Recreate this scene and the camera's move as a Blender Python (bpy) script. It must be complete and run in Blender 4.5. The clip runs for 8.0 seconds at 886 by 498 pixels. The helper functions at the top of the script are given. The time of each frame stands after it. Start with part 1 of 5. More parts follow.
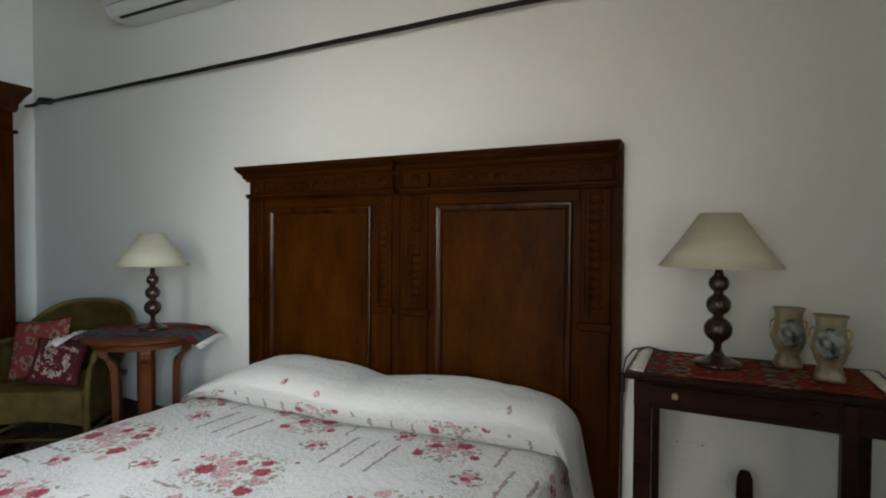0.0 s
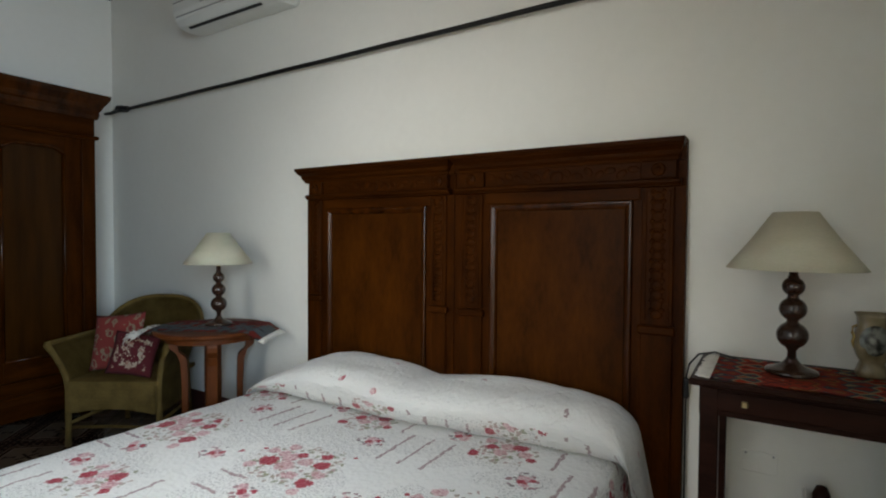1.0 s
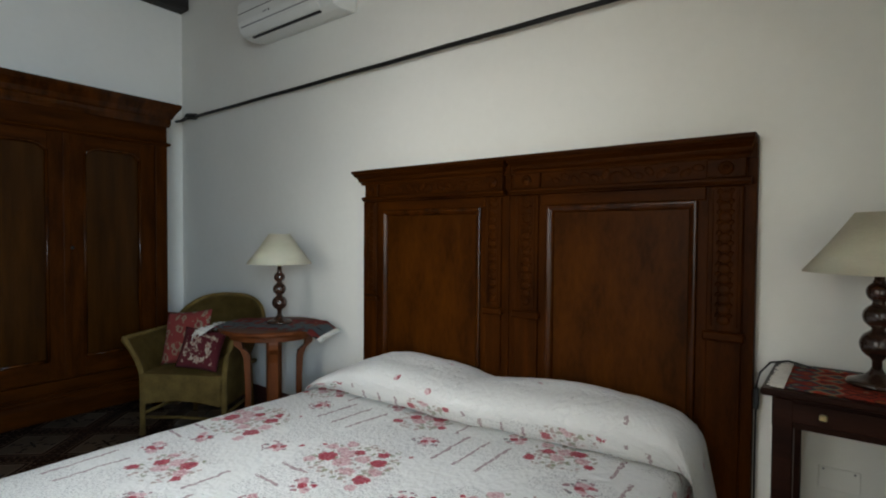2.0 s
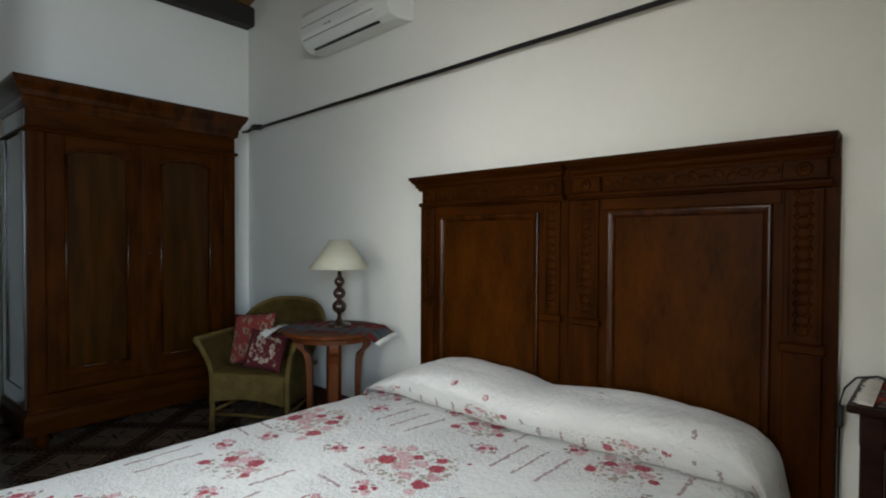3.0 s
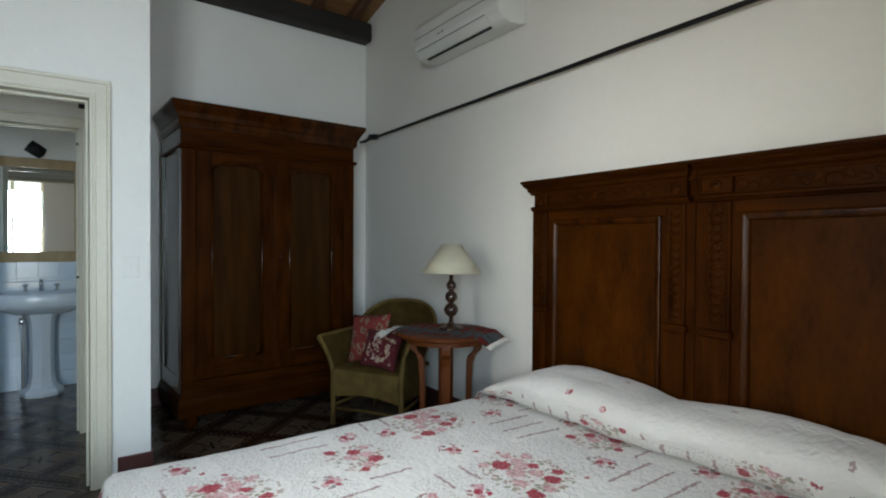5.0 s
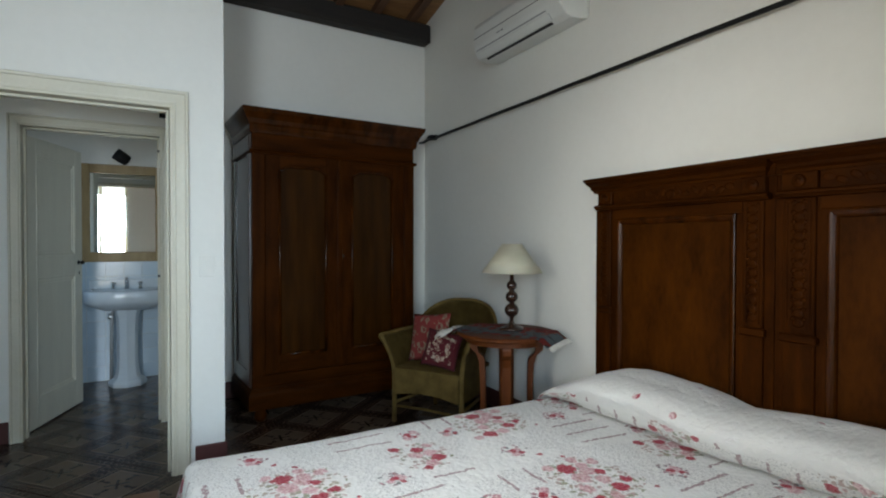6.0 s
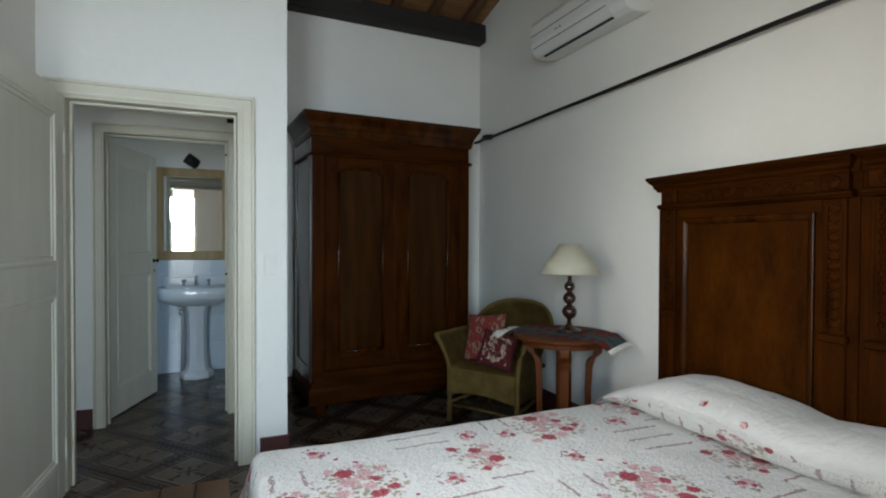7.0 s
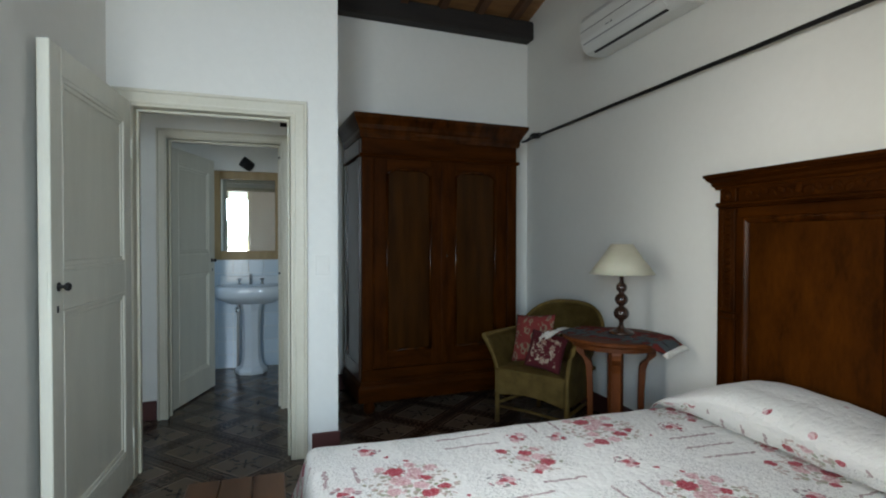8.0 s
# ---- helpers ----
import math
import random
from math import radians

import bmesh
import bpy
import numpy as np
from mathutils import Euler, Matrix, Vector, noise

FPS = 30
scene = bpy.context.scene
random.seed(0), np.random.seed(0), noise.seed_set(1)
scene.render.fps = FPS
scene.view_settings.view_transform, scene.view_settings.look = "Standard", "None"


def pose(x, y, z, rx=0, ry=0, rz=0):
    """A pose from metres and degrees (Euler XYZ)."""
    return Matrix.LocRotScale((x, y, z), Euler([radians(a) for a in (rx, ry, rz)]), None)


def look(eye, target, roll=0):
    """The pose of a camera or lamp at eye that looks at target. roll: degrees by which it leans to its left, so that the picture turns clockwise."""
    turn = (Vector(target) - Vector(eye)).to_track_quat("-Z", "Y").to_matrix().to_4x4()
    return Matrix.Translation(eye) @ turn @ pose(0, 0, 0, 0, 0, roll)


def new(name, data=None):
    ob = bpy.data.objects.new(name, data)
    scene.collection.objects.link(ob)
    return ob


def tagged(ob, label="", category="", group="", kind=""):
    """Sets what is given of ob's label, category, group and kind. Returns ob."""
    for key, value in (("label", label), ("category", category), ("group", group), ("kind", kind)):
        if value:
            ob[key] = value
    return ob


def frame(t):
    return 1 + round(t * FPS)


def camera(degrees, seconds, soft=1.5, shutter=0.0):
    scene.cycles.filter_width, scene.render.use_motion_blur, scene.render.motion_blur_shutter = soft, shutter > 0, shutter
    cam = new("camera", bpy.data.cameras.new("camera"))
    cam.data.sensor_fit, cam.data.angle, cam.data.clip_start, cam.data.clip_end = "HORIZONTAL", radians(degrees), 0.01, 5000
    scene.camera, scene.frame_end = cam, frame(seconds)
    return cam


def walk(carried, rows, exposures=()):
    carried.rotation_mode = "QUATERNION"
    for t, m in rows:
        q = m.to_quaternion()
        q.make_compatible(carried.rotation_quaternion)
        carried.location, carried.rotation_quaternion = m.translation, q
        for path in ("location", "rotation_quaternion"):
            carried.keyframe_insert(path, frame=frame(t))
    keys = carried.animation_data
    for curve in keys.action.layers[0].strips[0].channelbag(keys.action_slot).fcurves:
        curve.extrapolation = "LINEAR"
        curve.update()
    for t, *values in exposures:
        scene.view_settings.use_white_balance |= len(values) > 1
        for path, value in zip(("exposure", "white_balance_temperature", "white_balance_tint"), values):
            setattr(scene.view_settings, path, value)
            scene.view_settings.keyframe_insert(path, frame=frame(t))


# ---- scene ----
cam = camera(80.4, 8.0, soft=2.0)
PATH = [
    (0, (0.022, -0.066, 1.296), (-0.873, 1.722, 1.246), 0.4),
    (0.5, (0.016, -0.07, 1.303), (-0.962, 1.674, 1.246), 0.4),
    (1, (0.004, -0.075, 1.301), (-1.059, 1.618, 1.245), 0.4),
    (2.5, (-0.016, -0.087, 1.304), (-1.319, 1.43, 1.256), 0.4),
    (3, (-0.023, -0.094, 1.31), (-1.403, 1.354, 1.271), 0.3),
    (3.5, (-0.028, -0.103, 1.314), (-1.473, 1.279, 1.28), 0.2),
    (4, (-0.036, -0.11, 1.314), (-1.55, 1.197, 1.285), 0.3),
    (5.5, (-0.052, -0.126, 1.315), (-1.752, 0.927, 1.287), 0.2),
    (6, (-0.06, -0.138, 1.316), (-1.814, 0.821, 1.287), 0.1),
    (6.5, (-0.065, -0.15, 1.315), (-1.866, 0.719, 1.287), 0.1),
    (7, (-0.072, -0.161, 1.317), (-1.913, 0.62, 1.287), 0.2),
    (7.5, (-0.075, -0.173, 1.32), (-1.947, 0.529, 1.287), 0.1),
    (8, (-0.082, -0.176, 1.32), (-1.984, 0.444, 1.288), 0.1),
]
walk(cam, [(t, look(eye, target, roll)) for t, eye, target, roll in PATH],
     exposures=[(0.0, 0.88), (8.0, 0.88)])

# ---- light ----
world = bpy.data.worlds.new("world")
scene.world = world
world.use_nodes = True
wn = world.node_tree.nodes
sky = wn.new("ShaderNodeTexSky")
sky.sky_type, sky.sun_disc = "NISHITA", False
SUN_UP, SUN_ROUND = radians(24), radians(285)
sky.sun_elevation, sky.sun_rotation = SUN_UP, SUN_ROUND
wn["Background"].inputs[1].default_value = 0.14
world.node_tree.links.new(sky.outputs[0], wn["Background"].inputs[0])
sun = new("sun", bpy.data.lights.new("sun", "SUN"))
sun.data.energy, sun.data.angle, sun.data.color = 3.5, radians(0.5), (1.0, 0.93, 0.82)
sun_from = Vector((math.sin(SUN_ROUND) * math.cos(SUN_UP), math.cos(SUN_ROUND) * math.cos(SUN_UP), math.sin(SUN_UP)))
sun.matrix_world = look(sun_from * 30, (0, 0, 0))


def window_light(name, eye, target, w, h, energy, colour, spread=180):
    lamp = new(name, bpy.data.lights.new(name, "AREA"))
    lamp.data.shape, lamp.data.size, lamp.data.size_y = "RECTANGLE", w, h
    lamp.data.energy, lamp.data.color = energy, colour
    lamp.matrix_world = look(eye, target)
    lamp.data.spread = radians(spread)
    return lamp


# added fill lamp from the south, evens out the bed wall; no known source
window_light("south_fill_light", (-1.1, -2.12, 1.65), (-1.72, 2.2, 1.05), 1.05, 1.5, 4.4, (0.98, 0.97, 0.93), 53)
window_light("east_sky_light", (1.32, -1.15, 1.62), (-2.0, 0.10, 0.80), 0.9, 1.3, 19, (0.56, 0.77, 1.0), 95)
window_light("east_ground_light", (1.34, -1.15, 1.2), (-1.8, 0.1, 2.4), 0.9, 2.2, 18, (1.0, 0.90, 0.68), 165)
# two fill lamps added to brighten the short south wall and open door
window_light("north_east_fill_cool", (1.32, 0.45, 1.72), (-3.0, -0.80, 1.05), 0.8, 1.3, 9.5, (0.58, 0.78, 1.0), 100)
window_light("north_east_fill_warm", (1.34, 0.45, 1.7), (-3.0, 0.0, 2.2), 0.8, 1.4, 4, (1.0, 0.90, 0.70), 165)
window_light("roof_sky_light", (-1.50, -0.14, 4.14), (-1.25, 0.60, 0.0), 0.62, 0.60, 8, (0.88, 0.94, 1.0), 60)
window_light("bath_sky_light", (-5.25, -1.62, 1.5), (-5.25, 0.0, 1.1), 0.65, 0.95, 0.8, (0.42, 0.68, 1.0))

# ---- materials ----


def material(name, base, other, scale=4.0, rough=0.6, metal=0.0, bump=0.1, fine=60.0, stretch=(1, 1, 1), spread=0.5, coat=0.0, rand=0.0, spec=0.5):
    """A surface with stains at one scale, grain at a finer one, and a little relief."""
    m = bpy.data.materials.new(name)
    m.use_nodes = True
    n, ln = m.node_tree.nodes, m.node_tree.links.new
    b = n["Principled BSDF"]
    tc, mp = n.new("ShaderNodeTexCoord"), n.new("ShaderNodeMapping")
    mp.inputs["Scale"].default_value = stretch
    ln(tc.outputs["Object"], mp.inputs[0])
    big, small = n.new("ShaderNodeTexNoise"), n.new("ShaderNodeTexNoise")
    big.inputs["Scale"].default_value, big.inputs["Detail"].default_value = scale, 4
    small.inputs["Scale"].default_value, small.inputs["Detail"].default_value = fine, 3
    ln(mp.outputs[0], big.inputs[0]), ln(mp.outputs[0], small.inputs[0])
    add = n.new("ShaderNodeMath")
    add.operation = "MULTIPLY_ADD"
    add.inputs[1].default_value = 0.45
    ln(small.outputs[0], add.inputs[0]), ln(big.outputs[0], add.inputs[2])
    ramp = n.new("ShaderNodeMapRange")
    ramp.inputs[1].default_value, ramp.inputs[2].default_value = 0.72 - spread / 2, 0.72 + spread / 2
    ln(add.outputs[0], ramp.inputs[0])
    mix = n.new("ShaderNodeMix")
    mix.data_type = "RGBA"
    mix.inputs["A"].default_value, mix.inputs["B"].default_value = (*base, 1), (*other, 1)
    ln(ramp.outputs[0], mix.inputs["Factor"])
    out = mix.outputs["Result"]
    if rand:
        oi, hsv, mr = n.new("ShaderNodeObjectInfo"), n.new("ShaderNodeHueSaturation"), n.new("ShaderNodeMapRange")
        mr.inputs[3].default_value, mr.inputs[4].default_value = 1 - rand, 1 + rand
        ln(oi.outputs["Random"], mr.inputs[0]), ln(mr.outputs[0], hsv.inputs["Value"]), ln(out, hsv.inputs["Color"])
        out = hsv.outputs[0]
    ln(out, b.inputs["Base Color"])
    b.inputs["Roughness"].default_value, b.inputs["Metallic"].default_value = rough, metal
    b.inputs["Coat Weight"].default_value = coat
    b.inputs["Specular IOR Level"].default_value = spec
    b.inputs["Coat Roughness"].default_value = 0.25
    if bump:
        bp = n.new("ShaderNodeBump")
        bp.inputs["Strength"].default_value, bp.inputs["Distance"].default_value = bump, 0.01
        ln(add.outputs[0], bp.inputs["Height"]), ln(bp.outputs[0], b.inputs["Normal"])
    return m


PLASTER = material("plaster", (0.75, 0.735, 0.675), (0.80, 0.785, 0.725), 1.6, 0.85, bump=0.25, fine=22, spread=0.6)
WALNUT = material("dark_walnut", (0.010, 0.0026, 0.0003), (0.054, 0.0142, 0.0011), 2.5, 0.42, bump=0.04, fine=40, stretch=(7, 7, 1), spread=0.6, spec=0.03)
WALNUT_ACROSS = material("dark_walnut_across", (0.010, 0.0026, 0.0003), (0.054, 0.0142, 0.0011), 2.5, 0.42, bump=0.04, fine=40, stretch=(1, 7, 7), spread=0.6, spec=0.03)
WALNUT_PANEL = material("walnut_panel", (0.009, 0.0025, 0.0003), (0.069, 0.0192, 0.0013), 2.6, 0.4, bump=0.02, fine=26, stretch=(2.6, 2.6, 0.9), spread=0.75, spec=0.04)
WALNUT_GLOSS = material("glossy_walnut", (0.008, 0.0026, 0.0005), (0.046, 0.0158, 0.0018), 2.2, 0.27, bump=0.10, fine=7, stretch=(5, 5, 0.5), spread=0.7, spec=0.10)
WALNUT_SIDE = material("polished_walnut", (0.016, 0.0070, 0.0030), (0.045, 0.019, 0.008), 2.5, 0.3, bump=0.03, fine=40, stretch=(9, 9, 1), spread=0.5, spec=0.8, coat=1.0)
WALNUT_TRIM = material("waxed_walnut", (0.010, 0.0026, 0.0003), (0.054, 0.0142, 0.0011), 2.5, 0.20, bump=0.0, fine=40, stretch=(7, 7, 1), spread=0.5, spec=0.18)
CHERRY = material("reddish_wood", (0.060, 0.0155, 0.0035), (0.135, 0.038, 0.009), 2.5, 0.48, bump=0.05, fine=40, stretch=(8, 8, 1), coat=0.0, spec=0.15)
MAHOGANY = material("dark_mahogany", (0.010, 0.0035, 0.0022), (0.028, 0.010, 0.006), 2.5, 0.35, bump=0.04, fine=40, stretch=(1, 8, 8), coat=0.0, spec=0.08)
BEAM = material("dark_beam", (0.010, 0.008, 0.007), (0.022, 0.016, 0.012), 3, 0.75, bump=0.4, fine=40, stretch=(9, 1, 9))
PLANK = material("ceiling_plank", (0.16, 0.075, 0.026), (0.30, 0.15, 0.055), 3, 0.6, bump=0.2, fine=40, stretch=(9, 1, 9))
RAFTER = material("rafter", (0.06, 0.026, 0.010), (0.12, 0.05, 0.02), 3, 0.7, bump=0.3, fine=40, stretch=(1, 9, 9))
CREAM = material("cream_paint", (0.56, 0.52, 0.40), (0.64, 0.60, 0.48), 3, 0.45, bump=0.06, fine=50)
DOORPAINT = material("grey_white_paint", (0.64, 0.62, 0.52), (0.72, 0.70, 0.59), 3, 0.42, bump=0.08, fine=40, stretch=(3, 3, 0.6))
SKIRT = material("brown_skirting", (0.060, 0.018, 0.016), (0.095, 0.030, 0.026), 4, 0.45, bump=0.05)
IRON = material("black_iron", (0.010, 0.010, 0.011), (0.022, 0.021, 0.020), 20, 0.5, metal=0.6, bump=0.3)
PLASTIC = material("white_plastic", (0.70, 0.70, 0.66), (0.75, 0.75, 0.71), 3, 0.4, bump=0.0)
BLACK = material("black_slot", (0.006, 0.006, 0.006), (0.012, 0.012, 0.012), 4, 0.6, bump=0.0)
SEAM = material("dark_seam", (0.10, 0.095, 0.085), (0.14, 0.13, 0.12), 4, 0.6, bump=0.0)
GREY = material("grey_mark", (0.30, 0.30, 0.29), (0.36, 0.36, 0.35), 4, 0.5, bump=0.0)
WICKER = material("wicker", (0.105, 0.066, 0.016), (0.20, 0.13, 0.038), 12, 0.6, bump=0.3, fine=90, spec=0.2)
CERAMIC = material("white_ceramic", (0.60, 0.66, 0.70), (0.66, 0.71, 0.75), 3, 0.12, bump=0.0)
BATHTILE = material("white_tile", (0.50, 0.60, 0.68), (0.56, 0.66, 0.73), 3, 0.15, bump=0.02, rand=0.04)
CHROME = material("chrome", (0.75, 0.75, 0.75), (0.8, 0.8, 0.8), 8, 0.12, metal=1.0, bump=0.0)
BRASS = material("old_brass", (0.45, 0.36, 0.18), (0.55, 0.45, 0.25), 20, 0.35, metal=1.0, bump=0.05)
OCHRE = material("ochre_frame", (0.26, 0.165, 0.06), (0.36, 0.24, 0.10), 5, 0.5, bump=0.1, stretch=(4, 4, 1))
GROUND = material("pale_paving", (0.42, 0.38, 0.31), (0.52, 0.47, 0.38), 0.6, 0.9, bump=0.1, fine=8)
LINEN = material("white_curtain", (0.80, 0.79, 0.76), (0.86, 0.85, 0.82), 6, 0.9, bump=0.2, fine=200)
MIRROR = material("mirror_glass", (0.88, 0.90, 0.89), (0.90, 0.91, 0.90), 3, 0.02, metal=1.0, bump=0.0)

# ---- building helpers ----


def mesh_of(name, bm, mat, smooth=False):
    me = bpy.data.meshes.new(name)
    bmesh.ops.recalc_face_normals(bm, faces=bm.faces)
    if smooth:
        for f in bm.faces:
            f.smooth = True
    bm.to_mesh(me)
    bm.free()
    me.materials.append(mat)
    return me


def part(name, bm, mat, parent=None, label="", smooth=False):
    ob = new(name, mesh_of(name, bm, mat, smooth))
    ob.parent = parent
    if label:
        ob["label"] = label
    return ob


def thing(name, m, label, category, group="", kind=""):
    ob = new(name)
    ob.matrix_basis = m
    ob.empty_display_size = 0.1
    return tagged(ob, label, category, group, kind)


def box(x0, x1, y0, y1, z0, z1, bevel=0.0, bm=None, segments=1):
    bm = bm or bmesh.new()
    m = Matrix.Translation(((x0 + x1) / 2, (y0 + y1) / 2, (z0 + z1) / 2)) @ Matrix.Diagonal((abs(x1 - x0), abs(y1 - y0), abs(z1 - z0), 1))
    got = bmesh.ops.create_cube(bm, size=1, matrix=m)
    if bevel:
        edges = {e for v in got["verts"] for e in v.link_edges}
        bmesh.ops.bevel(bm, geom=list(edges), offset=bevel, segments=segments, affect="EDGES", profile=0.5)
    return bm


def lathe(profile, seg=28, bm=None, at=(0, 0, 0)):
    """Turn a profile of (radius, height) round the z axis."""
    bm = bm or bmesh.new()
    rings = []
    for r, z in profile:
        rings.append([bm.verts.new((at[0] + r * math.cos(2 * math.pi * k / seg), at[1] + r * math.sin(2 * math.pi * k / seg), at[2] + z)) for k in range(seg)])
    for a, b in zip(rings, rings[1:]):
        for k in range(seg):
            bm.faces.new((a[k], a[(k + 1) % seg], b[(k + 1) % seg], b[k]))
    bm.faces.new(rings[0][::-1])
    bm.faces.new(rings[-1])
    return bm


def tube(points, r, seg=10, bm=None):
    """A round bar through points; r is one radius or one for each point."""
    bm = bm or bmesh.new()
    pts = [Vector(p) for p in points]
    rs = r if isinstance(r, (list, tuple)) else [r] * len(pts)
    rings = []
    for k, p in enumerate(pts):
        d = (pts[min(k + 1, len(pts) - 1)] - pts[max(k - 1, 0)]).normalized()
        u = d.cross(Vector((0, 0, 1)) if abs(d.z) < 0.9 else Vector((1, 0, 0))).normalized()
        w = d.cross(u)
        rings.append([bm.verts.new(p + rs[k] * (u * math.cos(2 * math.pi * a / seg) + w * math.sin(2 * math.pi * a / seg))) for a in range(seg)])
    for a, b in zip(rings, rings[1:]):
        for k in range(seg):
            bm.faces.new((a[k], a[(k + 1) % seg], b[(k + 1) % seg], b[k]))
    bm.faces.new(rings[0][::-1])
    bm.faces.new(rings[-1])
    return bm


def sweep(outline, path, bm=None):
    """Carry a flat outline of (out, up) along a level path of ((x, y), (outward x, y)) stations: cornices and mouldings."""
    bm = bm or bmesh.new()
    rings = [[bm.verts.new((p[0] + o * n[0], p[1] + o * n[1], u)) for o, u in outline] for p, n in path]
    for a, b in zip(rings, rings[1:]):
        for k in range(len(outline)):
            j = (k + 1) % len(outline)
            bm.faces.new((a[k], a[j], b[j], b[k]))
    bm.faces.new(rings[0][::-1])
    bm.faces.new(rings[-1])
    return bm


def structure(name, bm, mat, label, category, smooth=False):
    return tagged(part(name, bm, mat, None, "", smooth), label, category, "", "structure")


# ---- plan ----
N, A, D, S = 2.22, -4.76, -3.36, -1.028     # bed wall, alcove wall, door wall, short south wall
HALL = -4.38                                # wall with the bathroom door
BATH = -5.90                                # bathroom's far wall
EAST, SOUTH = 0.95, -1.95
WT = "white plastered and painted wall, slightly uneven"


def roof(x):
    return 3.46 + 0.21 * (x - A) if x < -1.0 else 3.46 + 0.21 * (-1.0 - A) - 0.21 * (x + 1.0)


structure("wall_north", box(A - 0.3, EAST + 0.5, N, N + 0.3, -0.1, 4.6), PLASTER, WT, "wall")
structure("wall_alcove", box(A - 0.3, A, 0.21, N, -0.1, 3.7), PLASTER, WT, "wall")
structure("wall_alcove_side", box(BATH, D, 0.09, 0.21, -0.1, 4.0), PLASTER, WT, "wall")
bm = box(D - 0.14, D, 0.0 - 0.05, 0.09, -0.1, 4.0)
box(D - 0.14, D, -0.93, -0.05, 2.08, 4.0, bm=bm)
box(D - 0.14, D, S - 0.14, -0.93, -0.1, 4.0, bm=bm)
structure("wall_door", bm, PLASTER, WT + ", with a door opening", "wall")
structure("wall_short_south", box(D, -1.7, S - 0.14, S, -0.1, 4.2), PLASTER, WT, "wall")
structure("wall_jog", box(-1.84, -1.7, SOUTH, S - 0.14, -0.1, 4.6), PLASTER, WT, "wall")
# the gap from -1.66 to -0.54 is added, unseen, for the south fill lamp
bm = box(-1.84, -1.66, SOUTH - 0.25, SOUTH, -0.1, 4.6)
box(-0.54, EAST + 0.5, SOUTH - 0.25, SOUTH, -0.1, 4.6, bm=bm)
box(-1.66, -0.54, SOUTH - 0.25, SOUTH, 2.5, 4.6, bm=bm)
structure("wall_south", bm, PLASTER, WT + ", with a tall opening added for the fill lamp", "wall")
bm = box(EAST, EAST + 0.45, 0.90, N, -0.1, 4.6)
# unseen opening between y 0 and 0.90, added for the north-east fill lamps
box(EAST, EAST + 0.45, 0.0, 0.90, -0.1, 1.0, bm=bm)
box(EAST, EAST + 0.45, 0.0, 0.90, 2.5, 4.6, bm=bm)
box(EAST, EAST + 0.45, -0.66, 0.0, -0.1, 4.6, bm=bm)
box(EAST, EAST + 0.45, SOUTH, -1.65, -0.1, 4.6, bm=bm)
box(EAST, EAST + 0.45, -1.65, -0.66, 2.5, 4.6, bm=bm)
structure("wall_east", bm, PLASTER, WT + ", with a window opening and one added for fill lamps", "wall")
# hall and bathroom
bm = box(HALL - 0.14, HALL, -1.6, -0.926, -0.1, 2.75)
box(HALL - 0.14, HALL, -0.926, -0.085, 2.09, 2.75, bm=bm)
box(HALL - 0.14, HALL, -0.085, 0.09, -0.1, 2.75, bm=bm)
structure("wall_hall", bm, PLASTER, WT + ", with the bathroom doorway", "wall")
structure("wall_hall_south", box(HALL, D - 0.14, -1.74, -1.6, -0.1, 2.75), PLASTER, WT, "wall")
structure("wall_bathroom", box(BATH - 0.2, BATH, -1.9, 0.21, -0.1, 2.75), PLASTER, WT, "wall")
bm = box(BATH, HALL, -1.74, -1.6, -0.1, 1.0)
box(BATH, HALL - 0.14, -1.74, -1.6, 2.0, 2.75, bm=bm)
box(BATH, -5.6, -1.74, -1.6, 1.0, 2.0, bm=bm)
box(-4.9, HALL - 0.14, -1.74, -1.6, 1.0, 2.0, bm=bm)
structure("wall_bathroom_south", bm, PLASTER, WT + ", with a window opening", "wall")
structure("ceiling_hall", box(BATH - 0.2, D - 0.14, -1.9, 0.09, 2.6, 2.7), PLASTER, "white plastered ceiling of hall and bathroom", "ceiling")
structure("ground", box(-300, 300, -300, 300, -0.35, -0.15), GROUND, "pale sunlit paving outside", "ground")

# sloping timber ceiling
y0, y1 = SOUTH - 0.2, N + 0.3
RX0, RX1, RY0, RY1 = -1.85, -1.15, -0.46, 0.18     # roof window


def slope(bm, xa, xb, ya, yb, low, high):
    """A slab that follows the roof between two x and two y, from low to high over its underside."""
    vs = [bm.verts.new((x, y, roof(x) + dz)) for dz in (low, high) for x, y in ((xa, ya), (xb, ya), (xb, yb), (xa, yb))]
    for f in ((0, 1, 2, 3), (4, 5, 6, 7), (0, 1, 5, 4), (1, 2, 6, 5), (2, 3, 7, 6), (3, 0, 4, 7)):
        bm.faces.new([vs[i] for i in f])


bm = bmesh.new()
n = 22
for k in range(n):
    xa, xb = A - 0.3 + (3.76 + 0.3) * k / n, A - 0.3 + (3.76 + 0.3) * (k + 1) / n - 0.006
    for ya, yb in ((y0, RY0), (RY1, y1)) if xb > RX0 and xa < RX1 else ((y0, y1),):
        slope(bm, xa, xb, ya, yb, 0, 0.04)
slope(bm, -1.0, EAST + 0.6, y0, y1, 0.045, 0.145)
slope(bm, A - 0.4, RX0, y0, y1, 0.045, 0.145)
slope(bm, RX1, -1.0, y0, y1, 0.045, 0.145)
slope(bm, RX0, RX1, y0, RY0, 0.045, 0.145)
slope(bm, RX0, RX1, RY1, y1, 0.045, 0.145)
structure("ceiling", bm, PLANK, "sloping ceiling of orange-brown wooden planks", "ceiling")
